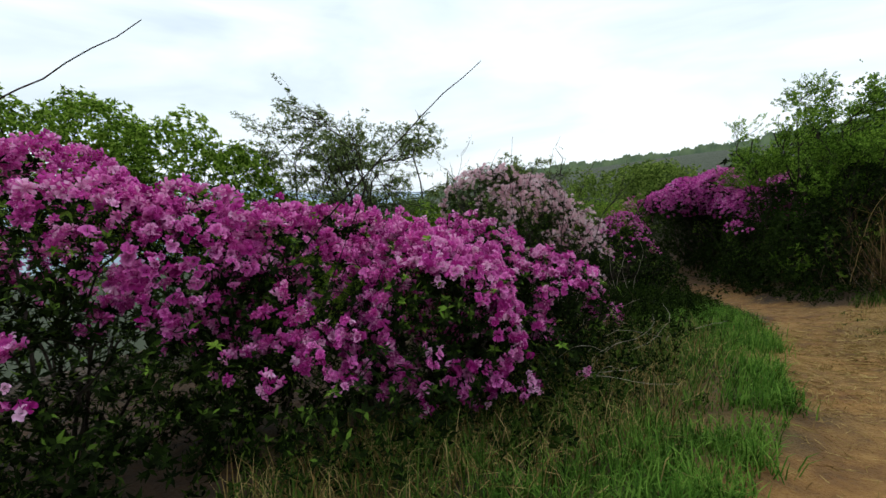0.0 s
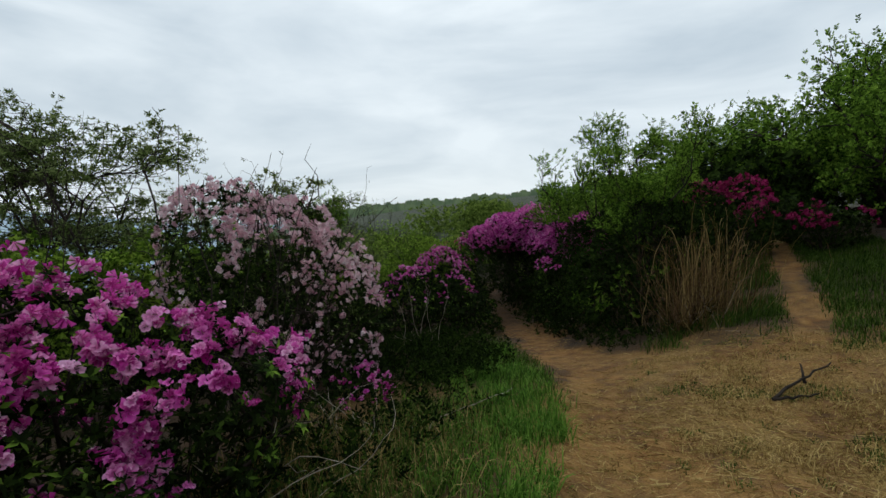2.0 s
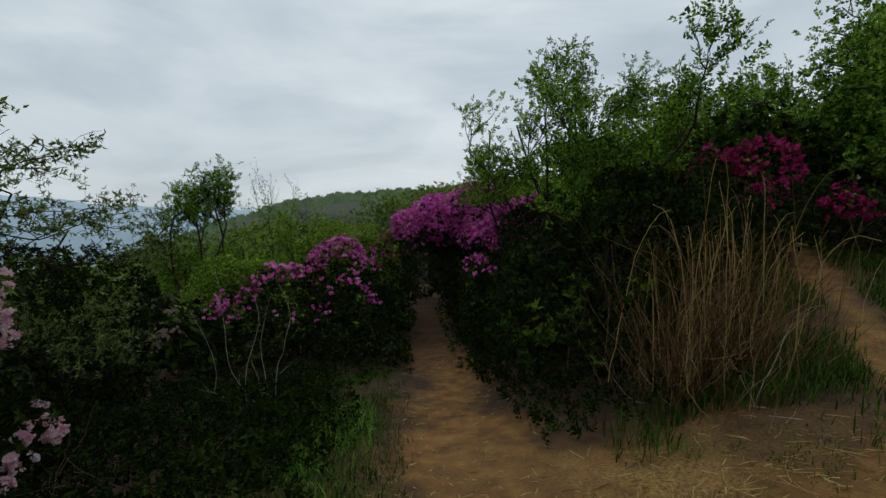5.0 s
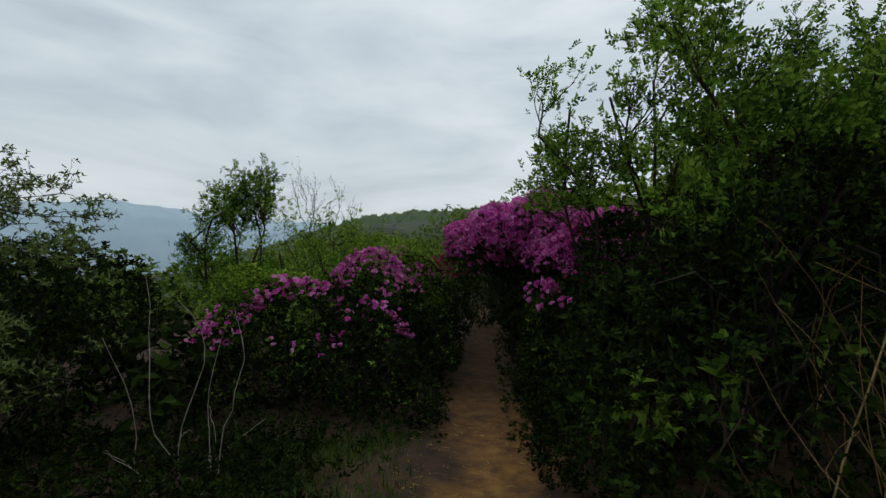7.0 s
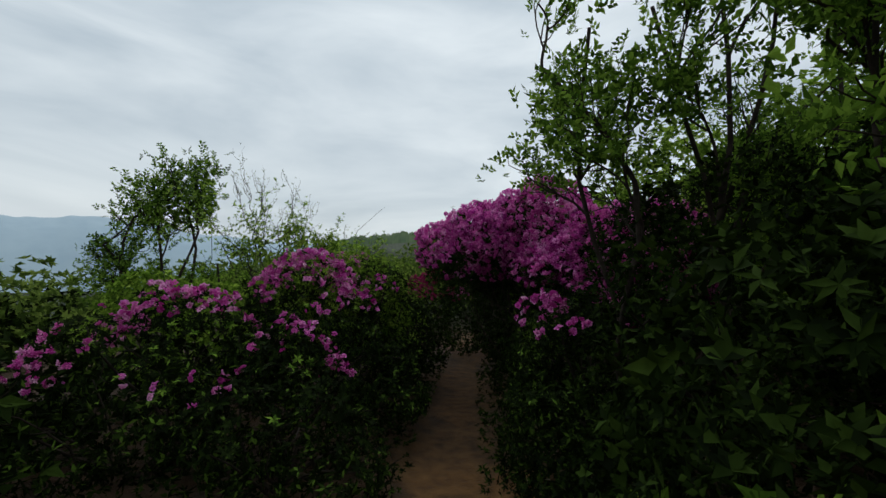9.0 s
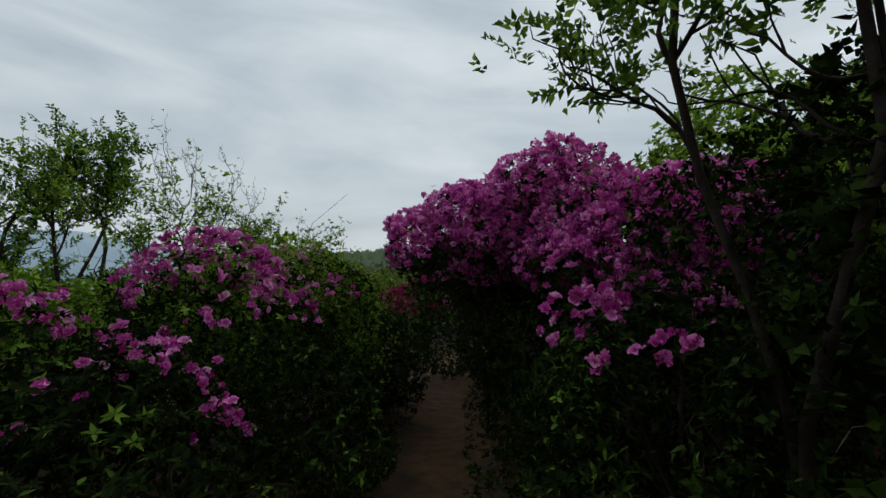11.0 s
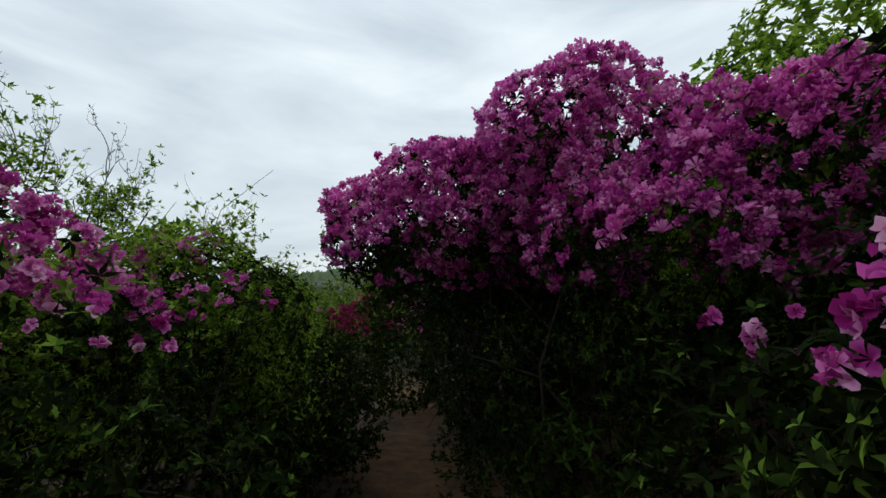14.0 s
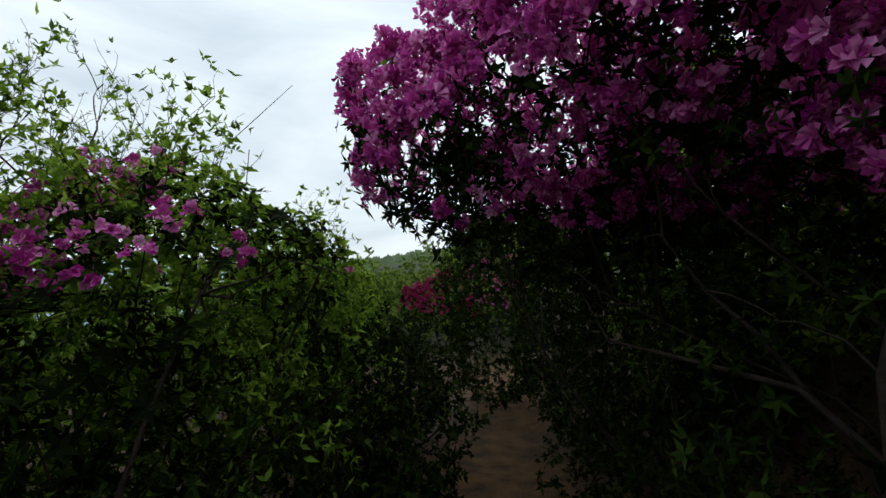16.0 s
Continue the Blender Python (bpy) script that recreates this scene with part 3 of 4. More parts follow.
def tree(name, label, x, y, trunks, leaf, shapes, leaf_size, per_tip, spread=0.45, length=0.7, depth=3, up=0.15, thick=0.045, scatter=0.12, bark=BARK_DARK, category="tree", group="", clear=-9.0, along=0.6, flat=1.0, bare=0.33):
    """A small tree or tall shrub: trunks given by (dx, dy, height), limbs that fork, and leaves about the twigs."""
    z = float(ground(x, y))
    base = thing(name, x, y, z, label, category, group)
    tips = []
    for dx, dy, h in trunks:
        line = wander((rng.normal(0, 0.06), rng.normal(0, 0.06), -0.08), (dx, dy, h), 0.06, 8)
        wood = []
        sub_branches(line, thick, depth, wood, tips, spread, length, up, flat, bare)
        v, f = tubes(wood[:1], 6)
        trunk = part("trunk", mesh_from("trunk", v, f, bark, True), base)
        v, f = tubes(wood[1:], 3)
        part("branchwork", mesh_from("branchwork", v, f, bark, True), trunk, kind="stuff")
    p = np.array([t[0] for t in tips])
    d = np.array([t[1] for t in tips])
    p, d = np.repeat(p, per_tip, axis=0), np.repeat(d / np.linalg.norm(d, axis=1, keepdims=True), per_tip, axis=0)
    back = rng.uniform(0, 1.0, (len(p), 1)) ** 1.5
    p = p - d * back * length * along + rng.normal(0, scatter, p.shape)
    keep = p[:, 2] + z > clear
    p, d = p[keep], d[keep]
    v, f = strew(shapes, p, frames_to(d + rng.normal(0, 0.6, d.shape)), leaf_size * rng.uniform(0.7, 1.3, len(p)))
    part("crown", mesh_from("crown", v, f, leaf), base, kind="stuff")
    return base


# ---- the flowering hedge beside the start of the trail ----
MAGENTA = "tall azalea shrub thick with magenta blossom over green leaves"
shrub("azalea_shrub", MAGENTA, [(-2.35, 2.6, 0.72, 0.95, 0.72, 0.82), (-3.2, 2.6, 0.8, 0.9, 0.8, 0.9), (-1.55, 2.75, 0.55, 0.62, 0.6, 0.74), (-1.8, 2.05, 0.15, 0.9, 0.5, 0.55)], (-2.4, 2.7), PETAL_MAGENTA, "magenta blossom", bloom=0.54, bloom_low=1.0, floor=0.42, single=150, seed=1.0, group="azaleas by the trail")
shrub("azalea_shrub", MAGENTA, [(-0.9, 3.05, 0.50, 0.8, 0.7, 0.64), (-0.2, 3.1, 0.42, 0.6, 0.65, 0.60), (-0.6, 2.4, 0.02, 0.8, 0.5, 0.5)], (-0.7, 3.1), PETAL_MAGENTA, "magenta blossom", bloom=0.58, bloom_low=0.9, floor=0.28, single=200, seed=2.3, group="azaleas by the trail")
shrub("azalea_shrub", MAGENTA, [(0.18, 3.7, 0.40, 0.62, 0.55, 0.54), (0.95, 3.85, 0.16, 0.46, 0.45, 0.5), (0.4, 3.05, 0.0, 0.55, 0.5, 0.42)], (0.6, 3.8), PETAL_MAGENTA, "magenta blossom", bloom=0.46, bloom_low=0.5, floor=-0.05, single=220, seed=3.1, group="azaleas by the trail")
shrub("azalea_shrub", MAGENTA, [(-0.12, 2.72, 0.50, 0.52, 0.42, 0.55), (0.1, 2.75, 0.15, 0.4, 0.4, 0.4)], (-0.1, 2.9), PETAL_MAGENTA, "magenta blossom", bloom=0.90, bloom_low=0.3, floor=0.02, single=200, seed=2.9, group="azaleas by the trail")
shrub("azalea_shrub", "azalea shrub with pale pink blossom on open dark twigs", [(0.85, 6.35, 0.72, 1.0, 0.9, 0.78), (1.62, 6.15, 0.28, 0.62, 0.65, 0.66), (1.72, 6.5, -0.2, 0.5, 0.6, 0.45)], (1.2, 6.4), PETAL_PALE, "pale pink blossom", bloom=0.52, bloom_low=0.0, truss_size=0.08, young=8, single=200, seed=4.2,
      leaf=LEAF_DARK, leaf_per_m2=170, stems=26, twigs=4, group="azaleas by the trail")
shrub("azalea_shrub", "low azalea shrub with scattered magenta blossom beside the trail", [(3.5, 10.3, -0.55, 0.8, 0.75, 0.62), (2.8, 10.0, -0.9, 0.6, 0.6, 0.5)], (3.4, 10.2), PETAL_MAGENTA, "magenta blossom", bloom=0.42, bloom_low=0.4, floor=-0.5, truss_size=0.085, single=150, seed=5.4, group="azaleas by the trail")
shrub("azalea_shrub", "leafy azalea with few pink blossoms beside the trail", [(4.25, 9.9, -0.72, 0.62, 0.8, 0.6), (4.75, 9.7, -0.95, 0.42, 0.7, 0.36)], (4.3, 9.9), PETAL_ROSE, "pink blossom", bloom=0.15, bloom_low=0.5, truss_size=0.075, floor=-0.55, single=80, seed=5.9, group="azaleas by the trail")
shrub("azalea_shrub", "azalea shrub with clusters of pink blossom beside the tunnel", [(4.55, 11.2, -0.40, 0.78, 0.8, 0.78), (5.1, 12.4, -0.32, 0.6, 0.7, 0.72), (5.25, 11.2, -0.9, 0.42, 0.9, 0.45), (5.55, 12.9, -0.85, 0.5, 0.8, 0.55)], (4.6, 11.3), PETAL_ROSE, "pink blossom", bloom=0.28, bloom_low=0.7, floor=-0.12, truss_size=0.078, single=280, seed=6.1, group="azaleas by the trail")
shrub("azalea_shrub", "low straggling azalea with a few deep magenta blossoms", [(1.80, 5.40, -0.42, 0.32, 0.3, 0.26)], (1.80, 5.50), PETAL_ROSE, "deep magenta blossom", bloom=0.10, bloom_low=0.2, truss_size=0.07, stems=6, twigs=2, young=0, single=40, seed=5.1, group="azaleas by the trail")
VIOLET = "great violet azalea that arches over the trail as a tunnel"
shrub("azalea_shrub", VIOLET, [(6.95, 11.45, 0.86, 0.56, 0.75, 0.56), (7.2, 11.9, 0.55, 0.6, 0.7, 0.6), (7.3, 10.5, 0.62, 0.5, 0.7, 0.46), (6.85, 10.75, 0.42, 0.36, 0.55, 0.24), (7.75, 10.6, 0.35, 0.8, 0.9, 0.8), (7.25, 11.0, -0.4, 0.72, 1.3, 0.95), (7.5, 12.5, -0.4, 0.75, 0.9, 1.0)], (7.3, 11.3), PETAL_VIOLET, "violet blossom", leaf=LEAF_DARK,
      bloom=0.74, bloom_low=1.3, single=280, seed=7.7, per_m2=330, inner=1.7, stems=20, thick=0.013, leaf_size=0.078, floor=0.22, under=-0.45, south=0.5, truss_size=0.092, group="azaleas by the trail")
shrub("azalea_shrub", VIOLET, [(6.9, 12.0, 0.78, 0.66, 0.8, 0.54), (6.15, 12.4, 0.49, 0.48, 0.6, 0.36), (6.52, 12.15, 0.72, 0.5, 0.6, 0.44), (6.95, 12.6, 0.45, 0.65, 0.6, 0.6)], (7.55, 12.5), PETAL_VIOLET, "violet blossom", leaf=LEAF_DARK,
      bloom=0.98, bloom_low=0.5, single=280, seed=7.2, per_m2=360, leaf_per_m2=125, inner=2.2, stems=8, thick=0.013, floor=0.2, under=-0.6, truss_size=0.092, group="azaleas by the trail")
shrub("azalea_shrub", "small azalea with violet pink blossom at the edge of the trail", [(6.45, 9.35, -0.08, 0.48, 0.5, 0.46), (6.2, 8.95, -0.6, 0.45, 0.6, 0.55), (6.65, 9.9, -0.4, 0.45, 0.5, 0.6)], (6.5, 9.3), PETAL_ROSE, "violet pink blossom", bloom=0.20, bloom_low=0.6, truss_size=0.085, floor=0.02, single=140, seed=8.4, leaf_size=0.068, leaf_per_m2=260, leaf_shapes=FINE_ROSETTES, young=0, group="azaleas by the trail")
shrub("azalea_shrub", "crimson azalea shrub above the dry grass", [(8.6, 7.5, 1.02, 0.85, 0.7, 0.75)], (8.6, 7.6), PETAL_RED, "crimson blossom", bloom=0.46, bloom_low=0.9, floor=1.3, truss_size=0.085, seed=9.2, leaf=LEAF_DARK, group="crimson azaleas")
shrub("azalea_shrub", "crimson azalea that leans over the side trail", [(10.6, 7.8, 0.95, 0.85, 0.8, 0.5), (11.6, 7.6, 0.75, 0.7, 0.7, 0.6)], (11.2, 7.5), PETAL_RED, "crimson blossom", bloom=0.24, bloom_low=0.4, floor=0.85, seed=10.2, leaf=LEAF_DARK, group="crimson azaleas")
shrub("azalea_shrub", "crimson azalea seen through the tunnel", [(8.1, 21.2, -0.85, 0.75, 0.6, 0.9), (7.4, 21.4, -1.0, 0.6, 0.6, 0.7)], (8.0, 21.3), PETAL_RED, "crimson blossom", floor=-1.1, bloom=0.75, truss_size=0.14, per_m2=120, leaf_per_m2=90, leaf_size=0.13, seed=11.2, group="crimson azaleas")
shrub("azalea_shrub", "pink azalea beyond the far mouth of the tunnel", [(8.95, 21.0, -0.6, 0.65, 0.6, 1.1)], (9.0, 21.1), PETAL_MAGENTA, "pink blossom", floor=-1.0, bloom=0.8, truss_size=0.14, per_m2=120, leaf_per_m2=90, leaf_size=0.13, seed=12.2, group="azaleas by the trail")

# ---- green shrubs ----
rng = np.random.default_rng(11)
GREEN = "dense dark green leafy shrub without blossom"
for bodies, root in (([(6.1, 7.0, 0.05, 0.8, 0.8, 0.95), (6.9, 6.9, 0.5, 0.8, 0.7, 0.9)], (6.4, 7.1)),
                     ([(7.6, 7.5, 0.6, 1.0, 0.8, 1.05)], (7.6, 7.6)),
                     ([(6.35, 8.2, -0.2, 0.6, 0.7, 0.85), (7.3, 8.6, 0.4, 1.0, 0.9, 1.0), (7.2, 9.6, 0.1, 0.7, 0.7, 0.9), (5.95, 7.9, -0.75, 0.42, 0.9, 0.4)], (7.0, 8.5)),
                     ([(0.9, 10.7, -0.5, 1.0, 0.9, 0.88), (-0.2, 11.4, -0.45, 1.1, 1.0, 0.88)], (0.5, 10.9)),
                     ([(7.6, 13.7, -0.4, 0.75, 1.2, 1.2), (7.2, 14.3, 0.35, 0.8, 1.3, 0.55), (7.7, 15.8, -0.5, 1.0, 1.0, 1.2)], (7.7, 13.9)),
                     ([(5.85, 13.3, -0.88, 0.5, 0.9, 0.5), (6.1, 14.6, -1.0, 0.5, 0.8, 0.5)], (5.9, 13.5)),
                     ([(1.3, 8.9, -0.8, 0.8, 0.8, 0.65)], (1.3, 9.0))):
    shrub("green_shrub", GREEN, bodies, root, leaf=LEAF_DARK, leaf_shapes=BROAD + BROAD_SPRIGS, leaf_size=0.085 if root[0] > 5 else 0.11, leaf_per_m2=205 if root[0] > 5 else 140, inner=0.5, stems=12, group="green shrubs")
FRESH = "leafy shrub in fresh spring green"
for bodies, root in (([(8.8, 10.9, 0.9, 1.1, 1.2, 1.2)], (8.7, 11.0)),
                     ([(8.9, 9.2, 1.0, 1.2, 0.9, 1.3)], (9.2, 9.1)),
                     ([(8.2, 12.8, 0.4, 1.2, 1.1, 1.2)], (8.2, 12.9)),
                     ([(4.6, 13.2, -0.45, 1.1, 0.7, 0.95)], (4.6, 13.3)),
                     ([(3.0, 12.4, -0.7, 1.0, 0.8, 0.85)], (3.0, 12.5)),
                     ([(5.3, 14.9, -0.6, 0.6, 0.7, 0.85)], (5.3, 15.0))):
    shrub("green_shrub", FRESH, bodies, root, leaf=LEAF_LIME, leaf_shapes=BROAD, leaf_size=0.115, leaf_per_m2=190, inner=0.4, stems=12, group="green shrubs")

# ---- trees and tall shrubs ----
SPROUTING = "spreading thorny shrub just coming into small pale leaves"
LOW_SPREAD = [(-1.4, 0.0, 3.3), (-0.9, -0.3, 3.4), (-0.3, 0.3, 3.0), (0.3, -0.2, 3.0), (0.9, 0.2, 2.75), (1.4, -0.2, 2.4), (0.0, 0.0, 2.3), (-1.0, 0.3, 2.4)]
HIGH_SPREAD = [(-1.3, 0.0, 3.1), (-0.8, 0.3, 3.3), (-0.3, -0.3, 3.3), (0.2, 0.3, 3.25), (0.8, -0.2, 3.2), (1.2, 0.2, 3.0), (0.0, 0.2, 2.5), (-0.7, -0.2, 2.3), (0.7, 0.2, 2.3)]
for x, y, limbs, leaves in ((-0.8, 8.3, LOW_SPREAD, 12), (-2.2, 8.9, HIGH_SPREAD, 11), (-3.6, 8.8, HIGH_SPREAD, 11)):
    tree("sprouting_shrub", SPROUTING, x, y, limbs, LEAF_OPENING, SPROUTS, 0.095, leaves, 0.7, 0.85, 4, 0.03, 0.022, 0.022, category="shrub", group="sprouting shrubs", along=0.42, flat=0.42)
tree("sprouting_shrub", SPROUTING, 0.7, 8.2, [(-0.6, 0.0, 2.4), (-0.1, 0.1, 2.5), (0.35, -0.3, 2.55), (0.7, 0.2, 2.15), (1.1, 0.1, 1.85), (0.1, -0.2, 1.6)], LEAF_OPENING, SPROUTS, 0.075, 11, 0.7, 0.62, 4, 0.05, 0.014, 0.02, category="shrub", group="sprouting shrubs", along=0.42, flat=0.5)
BARE = "dark bare shrub of crooked twigs with few buds before the azaleas"
for x, y, limbs in ((1.2, 4.45, [(0.35, 0.05, 1.15), (0.05, 0.2, 1.3), (-0.35, 0.0, 1.15), (-0.65, 0.1, 1.05), (0.25, -0.25, 0.8)]), (0.35, 4.1, [(0.2, 0.0, 1.05), (-0.25, 0.1, 1.2), (-0.6, 0.0, 1.0)])):
    tree("bare_shrub", BARE, x, y, limbs, LEAF_OPENING, SPROUTS, 0.035, 2, 0.5, 0.42, 3, 0.10, 0.0075, 0.01, bark=BARK_DARK, category="shrub", group="bare shrubs")
rng = np.random.default_rng(31)
tree("sprouting_shrub", "thin upright shrub with few opening leaves", 3.85, 14.1, [(-1.0, 0.0, 2.0), (-0.7, 0.1, 2.4), (-0.35, 0.0, 2.6), (0.0, 0.1, 2.5), (0.35, 0.2, 2.3), (0.65, 0.0, 2.0), (0.9, 0.1, 1.7)], LEAF_PALE, SPROUTS, 0.06, 3, 0.32, 0.5, 3, 0.2, 0.012, 0.02, category="shrub", group="sprouting shrubs")
tree("sprouting_shrub", "tangle of arching canes with fresh green leaves behind the azaleas", 4.6, 12.3, [(-1.0, 0.0, 1.95), (-0.6, 0.3, 2.0), (-0.1, -0.1, 1.6), (0.4, 0.0, 1.15), (0.1, -0.3, 1.2), (-0.5, -0.3, 1.65), (-0.9, -0.5, 1.75)], LEAF_LIME, SPROUTS + ROUND_SPROUTS, 0.066, 8, 0.6, 0.45, 4, 0.05, 0.009, 0.035, category="shrub", group="sprouting shrubs")
tree("leafy_shrub", "tall sprouting shrub in bright spring leaf behind the azaleas", -6.4, 6.8, [(-0.6, 0.0, 3.2), (-0.1, 0.3, 3.7), (0.3, -0.2, 3.4), (0.6, 0.2, 2.9)], LEAF_LIME, BROAD, 0.12, 10, 0.45, 0.55, 3, 0.2, 0.025, 0.08, category="shrub", group="leafy shrubs")
for bodies, root in (([(-5.9, 7.2, 1.65, 1.3, 1.0, 1.4), (-6.8, 6.6, 1.6, 1.2, 1.0, 1.4)], (-6.0, 7.3)), ([(-4.5, 7.4, 1.35, 1.1, 0.9, 1.4), (-3.6, 7.6, 0.85, 0.9, 0.8, 1.3)], (-4.3, 7.5)), ([(-1.9, 7.3, 0.1, 1.3, 0.7, 1.0), (-0.4, 7.6, 0.0, 1.0, 0.6, 1.0)], (-1.4, 7.4))):
    shrub("leafy_shrub", "bushy shrub in bright spring leaf behind the azaleas", bodies, root, leaf=LEAF_LIME, leaf_shapes=BROAD, leaf_size=0.13, leaf_per_m2=150, inner=0.4, stems=10, group="leafy shrubs")
tree("sprouting_shrub", "arching canes with fresh green leaves beside the tunnel", 5.3, 13.0, [(-0.5, 0.0, 1.1), (-0.1, 0.2, 1.2), (0.3, -0.1, 1.2), (0.1, -0.3, 1.0)], LEAF_LIME, SPROUTS + ROUND_SPROUTS, 0.06, 5, 0.6, 0.42, 4, 0.03, 0.008, 0.03, category="shrub", group="sprouting shrubs")
rng = np.random.default_rng(57)
tree("young_tree", "small young tree with bright green leaves", 2.0, 14.3, [(-0.85, 0.0, 2.0), (-0.5, 0.1, 2.45), (-0.1, -0.1, 2.6), (0.25, 0.1, 2.65), (0.5, -0.1, 2.3), (0.75, 0.1, 1.8)], LEAF_FRESH, PLAIN_SPRIGS, 0.15, 13, 0.5, 0.5, 3, 0.12, 0.03, 0.10)
rng = np.random.default_rng(23)
BROADLEAF = "slender many-stemmed broadleaf tree beside the trail"
tree("broadleaf_tree", BROADLEAF, 6.6, 8.85, [(-0.8, 0.12, 2.35), (-0.55, 0.05, 2.6), (-0.25, -0.1, 2.7), (0.1, -0.2, 2.85), (0.5, -0.2, 2.85), (0.95, -0.2, 2.75), (1.3, 0.0, 2.6)], LEAF_FRESH, SPRIGS, 0.115, 13, 0.42, 0.45, 3, 0.12, 0.020, 0.075, clear=1.02, group="broadleaf trees", bare=0.6)
tree("broadleaf_tree", "leafy shrub with upright shoots against the sky", 6.75, 7.5, [(-0.55, 0.1, 2.2), (-0.3, 0.2, 2.25), (0.1, -0.5, 2.05), (0.15, -0.9, 2.2), (0.5, -0.3, 1.95), (0.85, 0.1, 2.05), (-0.3, -0.4, 1.6)], LEAF_FRESH, PLAIN_SPRIGS, 0.125, 8, 0.36, 0.42, 3, 0.3, 0.018, 0.07, clear=0.7, group="broadleaf trees")
HILL = "leafy tree on the slope above the side trail"
for x, y, h in ((14.0, 9.6, 3.0), (12.8, 11.4, 2.2), (16.2, 9.2, 3.7), (17.0, 12.5, 3.5), (13.4, 7.0, 2.3), (14.6, 8.3, 2.6)):
    tree("hill_tree", HILL, x, y, [(-0.8, 0.2, h * 0.8), (0.0, -0.2, h), (0.8, 0.3, h * 0.85), (0.2, 0.8, h * 0.9)], LEAF_FRESH, BROAD_SPRIGS, 0.22, 18, 0.5, 0.85, 3, 0.02, 0.06, 0.22, group="hill trees")


def thicket(name, label, spots, leaf, size, per_m2):
    """Low woods too far off to count: many leafy mounds in one."""
    vs, fs, base = [], [], 0
    for x, y, r, h in spots:
        z = float(ground(x, y))
        p, n = over(lumps_of([(x, y, z + h * 0.35, r, r, h * 0.65)], 0.45, 10), per_m2, 0.25, 0.1)
        v, f = strew(BROAD, p, frames_to(n + rng.normal(0, 0.5, n.shape) + np.array([0, 0, 0.3])), size * rng.uniform(0.7, 1.3, len(p)))
        vs.append(v)
        fs.append(f[0] + base)
        base += len(v)
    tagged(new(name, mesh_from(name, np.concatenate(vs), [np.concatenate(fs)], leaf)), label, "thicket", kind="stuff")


r2 = random.Random(5)
# Added out of view, round the start, to keep low sky light off the shrubs.
thicket("hindmost_thicket", "unseen dark green bushes added to block low sky light", [(r2.uniform(-9, 9), r2.uniform(-9, -4.5), r2.uniform(1.2, 2.0), r2.uniform(2.2, 3.4)) for _ in range(22)] + [(r2.uniform(9.5, 13), r2.uniform(-5, 4.5), r2.uniform(1.2, 2.0), r2.uniform(2.2, 3.4)) for _ in range(14)] + [(r2.uniform(-10, -6.5), r2.uniform(-4, 4), 1.5, 2.4) for _ in range(8)], LEAF_DARK, 0.5, 4)
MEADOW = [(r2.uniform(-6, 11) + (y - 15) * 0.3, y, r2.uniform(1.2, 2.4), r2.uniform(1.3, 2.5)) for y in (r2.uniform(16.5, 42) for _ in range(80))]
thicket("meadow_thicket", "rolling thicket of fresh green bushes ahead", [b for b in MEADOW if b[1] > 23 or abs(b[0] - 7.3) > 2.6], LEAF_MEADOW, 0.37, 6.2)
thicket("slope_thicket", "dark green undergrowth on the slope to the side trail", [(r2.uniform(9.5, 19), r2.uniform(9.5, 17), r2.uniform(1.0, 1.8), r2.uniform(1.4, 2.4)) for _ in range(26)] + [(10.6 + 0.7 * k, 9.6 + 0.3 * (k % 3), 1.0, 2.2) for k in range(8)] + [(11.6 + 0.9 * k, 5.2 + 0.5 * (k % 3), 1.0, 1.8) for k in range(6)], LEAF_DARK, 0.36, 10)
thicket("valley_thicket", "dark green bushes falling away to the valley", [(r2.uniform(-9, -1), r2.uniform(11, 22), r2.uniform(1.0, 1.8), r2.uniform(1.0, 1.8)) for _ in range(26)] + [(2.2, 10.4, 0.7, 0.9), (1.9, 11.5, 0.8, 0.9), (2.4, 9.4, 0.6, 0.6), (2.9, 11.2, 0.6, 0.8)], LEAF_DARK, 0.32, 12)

# ---- grasses ----
rng = np.random.default_rng(41)


def blades(name, label, x, y, length, lean, width, material):
    """Many single bent blades, each of three faces."""
    n = len(x)
    z = ground(x, y)
    a = rng.uniform(0, 2 * np.pi, n)
    out = np.stack([np.cos(a), np.sin(a), np.zeros(n)], axis=1)
    side = np.stack([-np.sin(a), np.cos(a), np.zeros(n)], axis=1) * (width * rng.uniform(0.6, 1.3, n))[:, None]
    length = length * rng.uniform(0.5, 1.3, n)
    tilt = np.clip(rng.normal(lean, 0.3, n), 0.02, 1.5)
    root = np.stack([x, y, z - 0.01], axis=1)
    up = np.array([0, 0, 1.0])
    mid = root + (out * np.sin(tilt * 0.6)[:, None] + up * np.cos(tilt * 0.6)[:, None]) * (length * 0.55)[:, None]
    tip = mid + (out * np.sin(np.minimum(tilt * 1.5, 1.75))[:, None] + up * np.cos(np.minimum(tilt * 1.5, 1.75))[:, None]) * (length * 0.45)[:, None]
    v = np.stack([root - side, root + side, mid + side * 0.8, mid - side * 0.8, tip], axis=1).reshape(-1, 3)
    k = np.arange(n)[:, None] * 5
    quads = k + np.array([[0, 1, 2, 3]])
    tris = k + np.array([[3, 2, 4]])
    return tagged(new(name, mesh_from(name, v, [quads, tris], material)), label, "grass", kind="stuff")


def verge(n, x0, x1, y0, y1, test):
    x, y = rng.uniform(x0, x1, n), rng.uniform(y0, y1, n)
    keep = test(x, y)
    return x[keep], y[keep]


